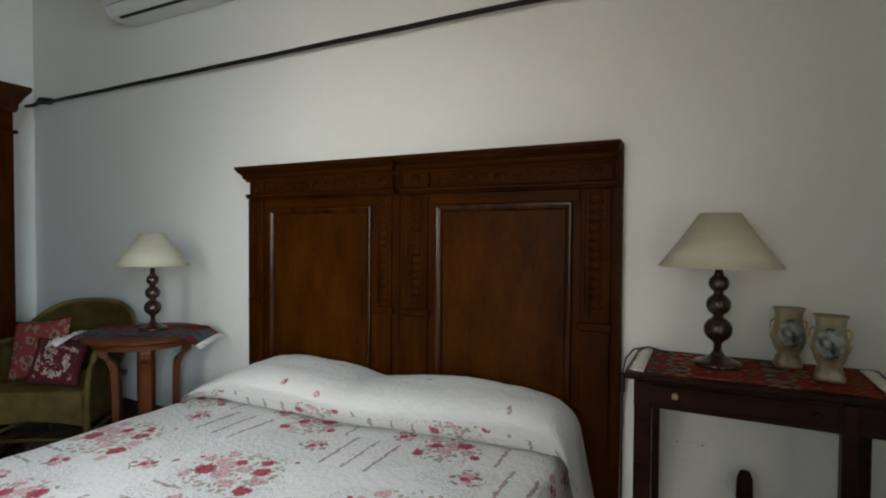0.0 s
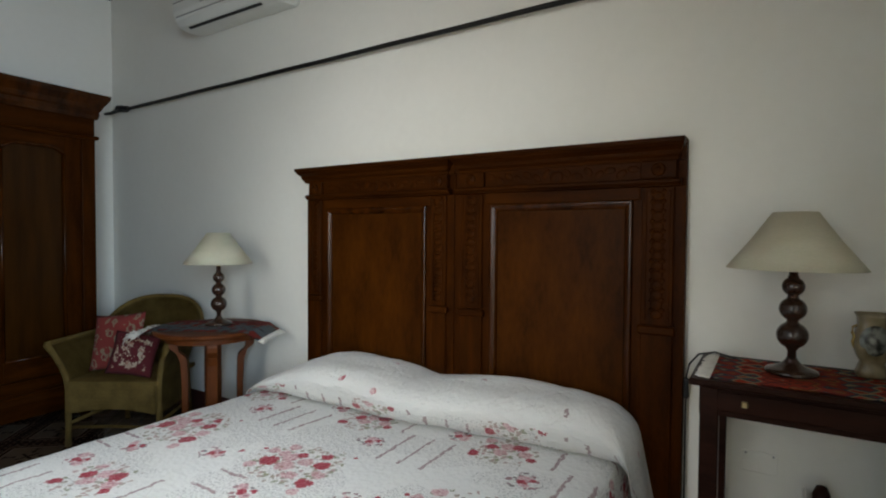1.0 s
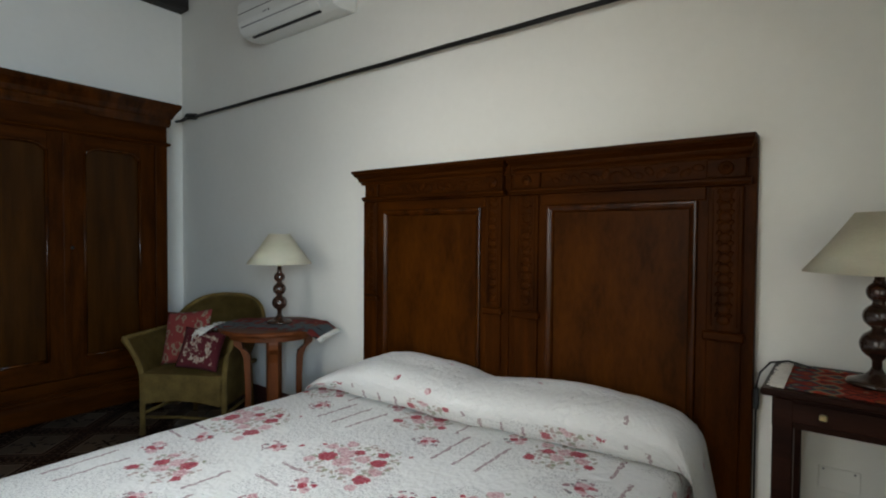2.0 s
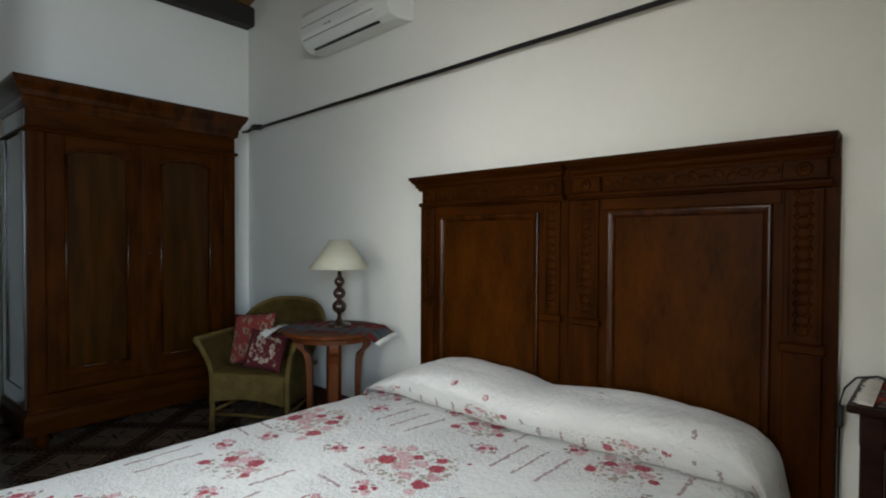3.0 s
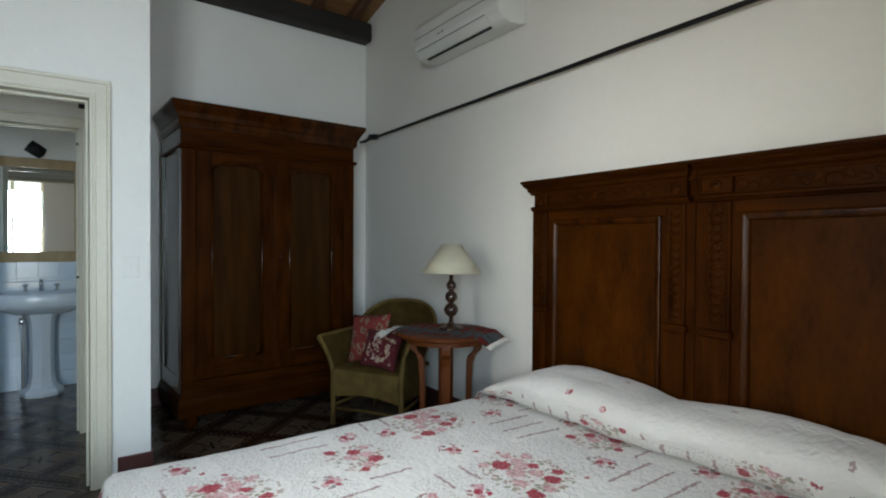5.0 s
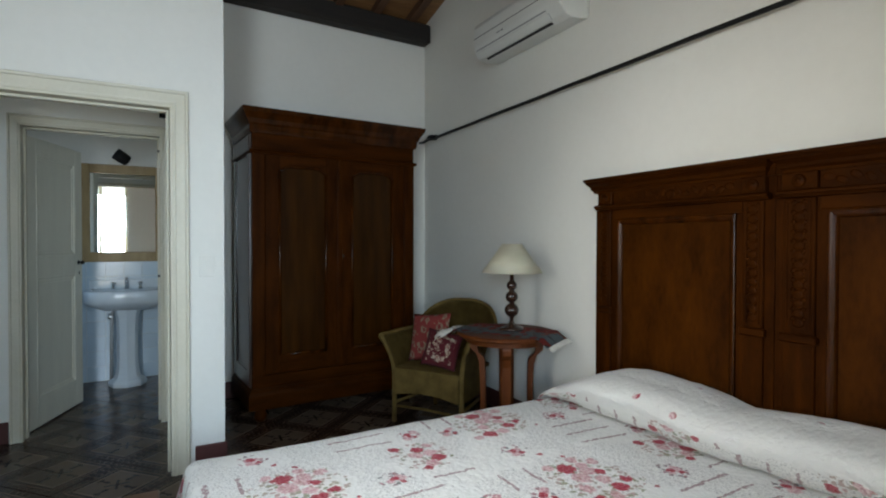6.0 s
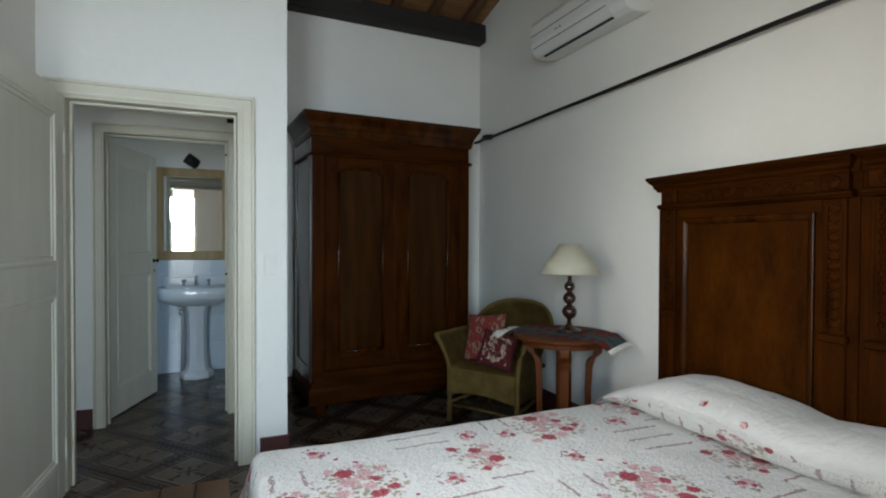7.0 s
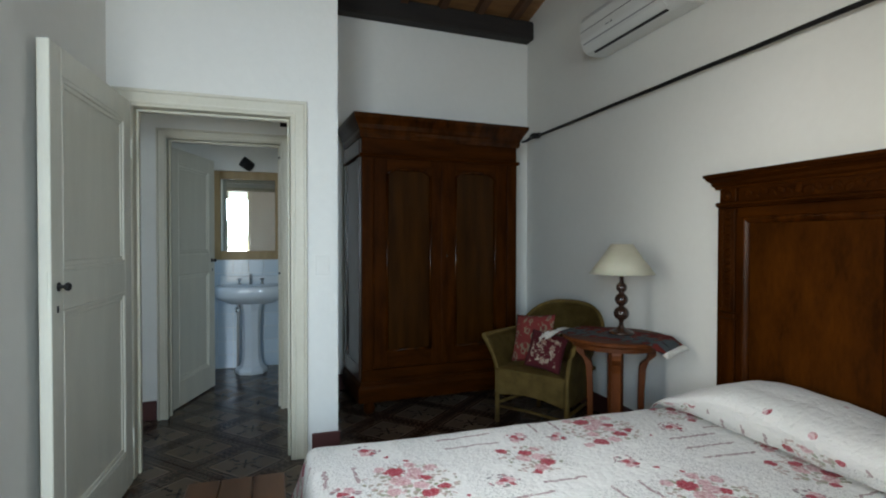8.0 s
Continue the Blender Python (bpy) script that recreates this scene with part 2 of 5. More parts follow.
for k in range(9):
    y = N - 0.20 - 0.36 * k
    for xa, xb in ((A, RX0 - 0.04), (RX1 + 0.04, -1.0)) if RY0 < y < RY1 else ((A, -1.0),):
        bm = bmesh.new()
        slope(bm, xa, xb, y - 0.035, y + 0.035, -0.075, -0.002)
        tagged(part("rafter", bm, RAFTER), "brown wooden rafter under the plank ceiling", "rafter", "ceiling rafters", "structure")
roof_window = thing("window_3", pose(0, 0, 0), "small roof window in the plank ceiling letting in daylight", "window", "", "structure")
for xa, xb, ya, yb in ((RX0 - 0.05, RX0, RY0 - 0.05, RY1 + 0.05), (RX1, RX1 + 0.05, RY0 - 0.05, RY1 + 0.05), (RX0, RX1, RY0 - 0.05, RY0), (RX0, RX1, RY1, RY1 + 0.05)):
    bm = bmesh.new()
    slope(bm, xa, xb, ya, yb, -0.03, -0.003)
    part("window_frame", bm, CREAM, roof_window)
bm = box(A, A + 0.14, 0.21, N, 3.24, 3.42, 0.015)
for v in bm.verts:
    v.co.z += (N - v.co.y) * 0.024
structure("wall_beam", bm, BEAM, "dark stained wooden beam along the wall top", "beam")

# floor
structure("floor", box(BATH - 0.2, EAST + 0.5, SOUTH - 0.2, N + 0.3, -0.1, -0.012), SKIRT, "dark mortar bed under the floor tiles", "floor")

# ---- skirting ----
def skirting(x0, x1, y0, y1):
    structure("baseboard", box(x0, x1, y0, y1, 0, 0.14, 0.004), SKIRT, "reddish brown painted skirting", "baseboard")


skirting(D - 0.10, D + 0.012, 0.052, 0.222)
skirting(A, D - 0.10, 0.21, 0.222)
skirting(A, A + 0.012, 0.222, N - 0.012)
skirting(A, EAST, N - 0.012, N)
skirting(D + 0.012, -1.69, S, S + 0.012)
skirting(HALL, HALL + 0.012, -1.588, -0.985)
skirting(HALL, D - 0.14, -1.6, -1.588)


# ---- door frames ----
def door_frame(name, m, w, h, depth, label, k=1.0):
    """Casing and lining round an opening w wide; local x runs into the wall, y across it."""
    t = thing(name, m, label, "door frame", "", "structure")
    for y, s in ((0, 1), (w, -1)):
        part("lining", box(-depth - 0.004, 0.004, y - s * 0.03, y - s * 0.002, 0, h + 0.03), CREAM, t)
        part("stop", box(-depth * 0.65, -depth * 0.35, y, y + s * 0.014, 0, h, 0.002), CREAM, t)
    part("lining", box(-depth - 0.004, 0.004, 0.0, w, h + 0.002, h + 0.03), CREAM, t)
    part("stop", box(-depth * 0.65, -depth * 0.35, 0.014, w - 0.014, h - 0.012, h + 0.002, 0.002), CREAM, t)
    prof = [(0.002, 0.004), (0.002, 0.016), (0.006, 0.020), (0.016, 0.020), (0.018, 0.025), (0.030, 0.027), (0.033, 0.020), (0.078, 0.023), (0.082, 0.032), (0.094, 0.034), (0.098, 0.028), (0.098, 0.004)]
    bm = bmesh.new()
    rings = [[bm.verts.new((p, y + sy * o * k, z + sz * o * k)) for o, p in prof] for y, sy, z, sz in ((0, -1, 0, 0), (0, -1, h, 1), (w, 1, h, 1), (w, 1, 0, 0))]
    for a, b in zip(rings, rings[1:]):
        for i in range(len(prof)):
            j = (i + 1) % len(prof)
            bm.faces.new((a[i], a[j], b[j], b[i]))
    bm.faces.new(rings[0])
    bm.faces.new(rings[-1][::-1])
    part("casing", bm, CREAM, t)
    return t


door_frame("door_frame_1", pose(D, -0.898, 0), 0.825, 2.052, 0.14, "cream painted wooden door frame with stepped moulding")
door_frame("door_frame_2", pose(HALL, -0.906, 0), 0.79, 2.066, 0.14, "cream painted wooden frame of the bathroom door", 0.72)


# ---- door leaves ----
def door_leaf(name, m, w, h, label, knobs):
    """Two-panel leaf: hinge at the local origin, runs along local x, faces local y."""
    t = thing(name, m, label, "door", "", "structure")
    th = 0.042
    part("stile", box(0, 0.10, -th / 2, th / 2, 0.01, h, 0.003), DOORPAINT, t)
    part("stile", box(w - 0.10, w, -th / 2, th / 2, 0.01, h, 0.003), DOORPAINT, t)
    rails = ((0.01, 0.20), (1.05, 1.20), (h - 0.11, h))
    for z0, z1 in rails:
        part("rail", box(0.10, w - 0.10, -th / 2, th / 2, z0, z1, 0.002), DOORPAINT, t)
    for z0, z1 in ((0.20, 1.05), (1.20, h - 0.11)):
        part("panel", box(0.10, w - 0.10, -0.008, 0.008, z0, z1), DOORPAINT, t)
        bm = bmesh.new()
        a, b, c, d = 0.10, w - 0.10, z0, z1
        for side in (1, -1):
            e0, e1 = side * 0.008, side * (th / 2 + 0.008)
            for wide, deep in ((0.040, 0.007), (0.020, 0.014)):
                y0, y1 = sorted((e0, e0 + side * deep))
                box(a, a + wide, y0, y1, c, d, 0.004, bm=bm)
                box(b - wide, b, y0, y1, c, d, 0.004, bm=bm)
                box(a, b, y0, y1, c, c + wide, 0.004, bm=bm)
                box(a, b, y0, y1, d - wide, d, 0.004, bm=bm)
        part("moulding", bm, DOORPAINT, t)
    for s in knobs:
        bm = lathe([(0.018, 0), (0.018, 0.003), (0.007, 0.006), (0.007, 0.018), (0.014, 0.023), (0.017, 0.032), (0.012, 0.040), (0.003, 0.042)], 16)
        k = part("knob", bm, IRON, t, "black door knob", True)
        k.matrix_basis = pose(w - 0.06, s * th / 2, 1.142, -90 * s)
        part("keyhole", box(w - 0.056, w - 0.044, s * th / 2, s * (th / 2 + 0.003), 1.045, 1.07, 0.001), IRON, t)
    part("lock_plate", box(w, w + 0.003, -0.010, 0.010, 1.05, 1.2), DOORPAINT, t)
    for z in (0.25, h - 0.25):
        part("hinge", tube([(-0.006, th / 2, z - 0.05), (-0.006, th / 2, z + 0.05)], 0.007), DOORPAINT, t)
    return t


door_leaf("door_1", pose(D + 0.075, -0.917, 0, 0, 0, -3.3), 0.925, 2.06, "open grey-white two-panel wooden door with a black knob", (1,))
door_leaf("door_2", pose(HALL - 0.15, -0.922, 0, 0, 0, 161.0), 0.72, 2.03, "half-open white two-panel bathroom door with a dark knob", (1, -1))


# ---- headboard: two single boards side by side ----
def headboard(m, w, inset, label, west, east):
    """One carved headboard; local x across, y towards the room is negative, wall at y = 0."""
    t = thing("headboard", m, label, "headboard", "headboards against the wall")
    part("back_panel", box(0, w, -0.030, -0.004, 0.12, 1.60), WALNUT, t)
    pil = ((0.040, inset - 0.040), (w - inset + 0.040, w - 0.040))
    for a, b in ((0, inset), (w - inset, w)):
        part("stile", box(a, b, -0.045, -0.030, 0.12, 1.50, 0.003), WALNUT, t)
    for a, b in pil:
        p = part("pilaster", box(a, b, -0.062, -0.045, 0.94, 1.495, 0.004), WALNUT, t)
        bm = box(a + 0.012, a + 0.020, -0.068, -0.062, 0.96, 1.48, 0.002)
        box(b - 0.020, b - 0.012, -0.068, -0.062, 0.96, 1.48, 0.002, bm=bm)
        part("fillet", bm, WALNUT, p)
        bm = bmesh.new()
        c = (a + b) / 2
        for k in range(13):
            z = 0.985 + k * 0.0395
            bmesh.ops.create_icosphere(bm, subdivisions=2, radius=1, matrix=Matrix.Translation((c, -0.062, z)) @ Matrix.Diagonal((0.024, 0.0034, 0.019, 1)))
            for s in (-1, 1):
                bmesh.ops.create_icosphere(bm, subdivisions=1, radius=1, matrix=Matrix.Translation((c + s * 0.020, -0.062, z + 0.018)) @ Matrix.Diagonal((0.012, 0.0024, 0.012, 1)))
        tagged(part("carving", bm, WALNUT, p, "carved leaf chain", True), "", "", "", "stuff")
        part("pilaster_base", box(a - 0.012, b + 0.012, -0.075, -0.045, 0.905, 0.940, 0.006), WALNUT_ACROSS, t)
        part("pilaster_foot", box(a, b, -0.058, -0.045, 0.12, 0.905, 0.003), WALNUT, t)
        part("frieze_block", box(a - 0.008, b + 0.008, -0.066, -0.030, 1.528, 1.600, 0.004), WALNUT_ACROSS, t)
        bm = lathe([(0.027, 0), (0.027, 0.004), (0.020, 0.009), (0.012, 0.005), (0.009, 0.012), (0.002, 0.013)], 16)
        r = part("rosette", bm, WALNUT, t, "carved rosette", True)
        r.matrix_basis = pose(c, -0.066, 1.564, 90)
    # framed panel
    a, b, z0, z1 = inset, w - inset, 0.12, 1.445
    part("field", box(a, b, -0.036, -0.030, z0, z1), WALNUT_PANEL, t, "smooth figured walnut panel")
    prof = [(0.0, 0.036), (0.0, 0.056), (0.004, 0.059), (0.010, 0.059), (0.018, 0.0565), (0.026, 0.0515), (0.032, 0.0445), (0.034, 0.036)]
    corners = ((a, 1, z0, 0), (a, 1, z1, -1), (b, -1, z1, -1), (b, -1, z0, 0))
    for c0, c1 in zip(corners, corners[1:]):
        bm = bmesh.new()
        ends = [[bm.verts.new((x + sx * o, -d, z + sz * o)) for o, d in prof] for x, sx, z, sz in (c0, c1)]
        for k in range(len(prof)):
            j = (k + 1) % len(prof)
            bm.faces.new((ends[0][k], ends[0][j], ends[1][j], ends[1][k]))
        bm.faces.new(ends[0])
        bm.faces.new(ends[1][::-1])
        part("panel_moulding", bm, WALNUT_TRIM, t)
    part("rail", box(inset - 0.03, w - inset + 0.03, -0.050, -0.030, 1.445, 1.500, 0.004), WALNUT_ACROSS, t)
    prof = [(0.0, 1.500), (0.022, 1.500), (0.026, 1.508), (0.034, 1.512), (0.034, 1.522), (0.022, 1.528), (0.0, 1.528)]
    part("string_moulding", sweep(prof, [((0.016, -0.045), (0, -1)), ((w - 0.016, -0.045), (0, -1))]), WALNUT_ACROSS, t)
    f = part("frieze", box(inset - 0.03, w - inset + 0.03, -0.050, -0.030, 1.528, 1.600, 0.002), WALNUT_ACROSS, t)
    bm = bmesh.new()
    rnd = random.Random(5)
    for k in range(15):
        x = 0.20 + (w - 0.40) * k / 14
        s = 1.7 if k == 7 else 1.0
        bmesh.ops.create_icosphere(bm, subdivisions=2, radius=1, matrix=Matrix.Translation((x, -0.050, 1.564 + 0.008 * (-1) ** k)) @ Matrix.Rotation(rnd.uniform(-1, 1), 4, "Y") @ Matrix.Diagonal((0.024 * s ** 0.5, 0.0017, 0.015 * s, 1)))
    tagged(part("scroll_carving", bm, WALNUT, f, "carved leaf scroll", True), "", "", "", "stuff")
    prof = [(0.0, 1.600), (0.012, 1.600), (0.016, 1.612), (0.030, 1.620), (0.034, 1.630), (0.034, 1.636), (0.058, 1.652), (0.066, 1.664), (0.074, 1.666), (0.074, 1.682), (0.0, 1.684)]
    path = [((west[0], -0.004), (-west[1], 0)), ((west[0], -0.045), (-west[1], -0.9)), ((w - east[0], -0.045), (east[1], -0.9)), ((w - east[0], -0.004), (east[1], 0))]
    part("cornice", sweep(prof, path), WALNUT_ACROSS, t)
    part("cornice_block", box(0.0, w, -0.045, -0.004, 1.60, 1.68), WALNUT_ACROSS, t)
    return t


HB = "dark walnut carved headboard with pilasters and moulded cornice"
headboard(pose(-2.366, N - 0.012, 0), 1.03, 0.168, HB, (0.0, 0.55), (0.042, 0.58))
headboard(pose(-1.333, N - 0.012, 0), 1.05, 0.20, HB, (0.042, 0.58), (0.03, 0.4))

# ---- bedspread with printed roses ----


def rose_fabric(name, strength, sprig=False):
    m = bpy.data.materials.new(name)
    m.use_nodes = True
    n, ln = m.node_tree.nodes, m.node_tree.links.new
    b = n["Principled BSDF"]
    b.inputs["Roughness"].default_value = 0.9
    b.inputs["Sheen Weight"].default_value = 0.15
    tc = n.new("ShaderNodeTexCoord")
    flat = n.new("ShaderNodeMapping")
    flat.inputs["Scale"].default_value = (1, 1, 0.4)
    ln(tc.outputs["UV"], flat.inputs[0])
    co = flat.outputs[0]

    def math_node(op, a, c=None, d=None):
        k = n.new("ShaderNodeMath")
        k.operation = op
        for i, v in enumerate((a, c, d)):
            if v is None:
                continue
            if isinstance(v, (int, float)):
                k.inputs[i].default_value = v
            else:
                ln(v, k.inputs[i])
        return k.outputs[0]

    def voronoi(scale, rnd=0.9, vec=co):
        v = n.new("ShaderNodeTexVoronoi")
        v.voronoi_dimensions = "2D"
        v.inputs["Scale"].default_value, v.inputs["Randomness"].default_value = scale, rnd
        ln(vec, v.inputs["Vector"])
        return v

    def noise_tex(scale, detail=3):
        v = n.new("ShaderNodeTexNoise")
        v.inputs["Scale"].default_value, v.inputs["Detail"].default_value = scale, detail
        ln(co, v.inputs["Vector"])
        return v

    def mixed(fac, a, c):
        k = n.new("ShaderNodeMix")
        k.data_type = "RGBA"
        ln(fac, k.inputs["Factor"])
        for key, v in (("A", a), ("B", c)):
            if isinstance(v, tuple):
                k.inputs[key].default_value = (*v, 1)
            else:
                ln(v, k.inputs[key])
        return k.outputs["Result"]

    # the print repeats every 0.667 m across; rows 0.953 m apart step 0.26 m sideways; small wobbles break the outlines
    wob, curl = noise_tex(38, 4), noise_tex(95, 2)
    warp = n.new("ShaderNodeVectorMath")
    warp.operation = "MULTIPLY_ADD"
    warp.inputs[1].default_value = (0.034, 0.034, 0)
    ln(wob.outputs["Color"], warp.inputs[0]), ln(co, warp.inputs[2])
    cut = n.new("ShaderNodeSeparateXYZ")
    ln(warp.outputs[0], cut.inputs[0])
    OX, OY = -1.945 + 0.017, 0.905 + 0.017
    down = math_node("MULTIPLY", math_node("SUBTRACT", cut.outputs[1], OY), 1 / 0.953)
    shifted = math_node("MULTIPLY_ADD", math_node("FLOOR", down), 0.26, math_node("SUBTRACT", cut.outputs[0], OX))
    cx = math_node("MULTIPLY", math_node("FRACT", math_node("MULTIPLY", shifted, 1 / 0.667)), 0.667)
    cy = math_node("MULTIPLY", math_node("FRACT", down), 0.953)
    cell = n.new("ShaderNodeCombineXYZ")
    ln(cx, cell.inputs[0]), ln(cy, cell.inputs[1])

    def near(x, y, r):
        """Distance from a spot of the print, given where it lies on the bed, in units of r."""
        d = n.new("ShaderNodeVectorMath")
        d.operation = "DISTANCE"
        d.inputs[1].default_value = (x + 1.945, y - 0.905, 0)
        ln(cell.outputs[0], d.inputs[0])
        return math_node("DIVIDE", d.outputs["Value"], r)

    def union(masks):
        out = masks[0]
        for k in masks[1:]:
            out = math_node("MAXIMUM", out, k)
        return out

    def nearest(masks):
        out = masks[0]
        for k in masks[1:]:
            out = math_node("MINIMUM", out, k)
        return out

    rnd = random.Random(17)
    # the large bouquet, the half-hidden one, then small dark-twigged bouquets
    red = [near(x, y, 0.9 * r) for x, y, r in ((-1.549, 1.203, 0.040), (-1.361, 1.284, 0.033), (-1.315, 1.152, 0.036), (-1.392, 1.345, 0.024), (-1.475, 1.300, 0.024),
                                         (-1.573, 1.745, 0.028), (-1.470, 1.790, 0.034), (-1.40, 1.715, 0.020), (-1.610, 1.660, 0.026), (-1.640, 1.270, 0.010), (-1.70, 1.20, 0.012), (-1.30, 1.40, 0.010))]
    pink = [near(x, y, r) for x, y, r in ((-1.50, 1.265, 0.030), (-1.545, 1.275, 0.024), (-1.470, 1.205, 0.032), (-1.425, 1.270, 0.026), (-1.320, 1.225, 0.026), (-1.40, 1.170, 0.024),
                                          (-1.585, 1.150, 0.020), (-1.557, 1.340, 0.024), (-1.600, 1.270, 0.022), (-1.30, 1.09, 0.020), (-1.520, 1.780, 0.030), (-1.525, 1.715, 0.026), (-1.435, 1.745, 0.026), (-1.60, 1.80, 0.022))]
    green = [near(-1.440, 1.240, 0.175), near(-1.520, 1.745, 0.135)]
    twig = []
    for bx, by, q in ((-1.358, 1.558, 0.062), (-1.780, 1.136, 0.058), (-1.433, 1.005, 0.055), (-1.736, 1.785, 0.052)):
        twig.append(near(bx, by, q))
        red.append(near(bx - 0.004, by - 0.006, 0.017))
        red.append(near(bx + 0.026, by + 0.020, 0.012))
        for k in range(3):
            pink.append(near(bx + rnd.uniform(-0.03, 0.03), by + rnd.uniform(-0.03, 0.03), rnd.uniform(0.014, 0.020)))
    rmin, pmin = nearest(red), nearest(pink)
    show = None
    if sprig:
        uvs = n.new("ShaderNodeSeparateXYZ")
        ln(tc.outputs["UV"], uvs.inputs[0])
        band = math_node("LESS_THAN", uvs.outputs[1], math_node("MULTIPLY_ADD", wob.outputs[0], 0.06, 1.688))
        bit = voronoi(4.2, 0.8, co)
        show = math_node("MAXIMUM", band, math_node("LESS_THAN", bit.outputs["Distance"], 0.075))

    def masked(m):
        return math_node("MULTIPLY", m, show) if sprig else m

    # paper-white cloth with grey speckle in patches
    speck, patch = noise_tex(125, 2), noise_tex(3.1, 1)
    sp = math_node("MULTIPLY", math_node("GREATER_THAN", speck.outputs[0], 0.57), math_node("GREATER_THAN", patch.outputs[0], 0.47))
    base = mixed(masked(math_node("MULTIPLY", sp, 0.5 * strength)), (0.88, 0.87, 0.83), (0.36, 0.34, 0.33))
    # garlands of small dashes, in threes along the bed and in twos across it
    dash = math_node("GREATER_THAN", curl.outputs[0], 0.40)

    def garland(x0, x1, y0, y1):
        ax = math_node("COMPARE", cx, (x0 + x1) / 2 + 1.945, (x1 - x0) / 2)
        return math_node("MULTIPLY", ax, math_node("COMPARE", cy, (y0 + y1) / 2 - 0.905, (y1 - y0) / 2))

    rows = [garland(x - 0.0065, x + 0.0065, 1.437, 1.692) for x in (-1.904, -1.807, -1.707)]
    rows += [garland(-1.63, -1.50, y - 0.0065, y + 0.0065) for y in (0.952, 1.063)] + [garland(-1.320, -1.306, 1.69, 1.86)]
    lines = math_node("MULTIPLY", union(rows), dash)
    base = mixed(masked(math_node("MULTIPLY", lines, 0.72 * strength)), base, (0.30, 0.13, 0.14))
    # leaves, twigs, pale blossoms and red roses
    leaf = voronoi(46, 1.0, warp.outputs[0])
    lsep = n.new("ShaderNodeSeparateColor")
    ln(leaf.outputs["Color"], lsep.inputs[0])
    spot = math_node("MULTIPLY", math_node("LESS_THAN", leaf.outputs["Distance"], 0.42), math_node("GREATER_THAN", lsep.outputs[1], 0.42))
    lm = math_node("MULTIPLY", spot, math_node("LESS_THAN", nearest(green), math_node("MULTIPLY_ADD", wob.outputs[0], 0.8, 0.55)))
    base = mixed(masked(math_node("MULTIPLY", lm, 0.85 * strength)), base, mixed(lsep.outputs[0], (0.27, 0.31, 0.15), (0.55, 0.36, 0.33)))
    tmin = nearest(twig)
    tm = math_node("MULTIPLY", math_node("MULTIPLY", math_node("LESS_THAN", leaf.outputs["Distance"], 0.36), math_node("GREATER_THAN", lsep.outputs[2], 0.35)), math_node("LESS_THAN", tmin, 1.0))
    base = mixed(masked(math_node("MULTIPLY", tm, 0.8 * strength)), base, mixed(lsep.outputs[0], (0.10, 0.11, 0.10), (0.42, 0.10, 0.13)))
    pm = math_node("LESS_THAN", pmin, math_node("MULTIPLY_ADD", curl.outputs[0], 1.4, 0.40))
    base = mixed(masked(math_node("MULTIPLY", pm, 0.7 * strength)), base, mixed(math_node("GREATER_THAN", curl.outputs[0], 0.5), (0.58, 0.20, 0.24), (0.76, 0.50, 0.50)))
    rm = math_node("LESS_THAN", rmin, math_node("MULTIPLY_ADD", curl.outputs[0], 1.1, 0.45))
    petal = mixed(math_node("MULTIPLY", math_node("GREATER_THAN", curl.outputs[0], 0.52), 0.85), (0.40, 0.012, 0.035), (0.56, 0.13, 0.15))
    base = mixed(masked(math_node("MULTIPLY", rm, strength)), base, petal)
    ln(base, b.inputs["Base Color"])
    quilt, puff = noise_tex(60, 5), voronoi(34, 1.0)
    puff.feature = "SMOOTH_F1"
    bp = n.new("ShaderNodeBump")
    bp.inputs["Strength"].default_value, bp.inputs["Distance"].default_value = 0.65, 0.010
    ln(math_node("MULTIPLY_ADD", puff.outputs["Distance"], -0.7, quilt.outputs[0]), bp.inputs["Height"]), ln(bp.outputs[0], b.inputs["Normal"])
    return m


ROSES = rose_fabric("rose_print", 1.0)
ROSES_PALE = rose_fabric("rose_print_sprigs", 0.9, True)
BX0, BX1, BY0, BY1, BZ = -2.32, -0.462, -0.05, N - 0.10, 0.465


def bed_height(x, y):
    """Top of the made bed: flat, with a little sag and rumple."""
    return BZ + 0.012 * noise.noise((x * 1.7, y * 1.7, 0.3)) + 0.004 * noise.noise((x * 7, y * 7, 2))


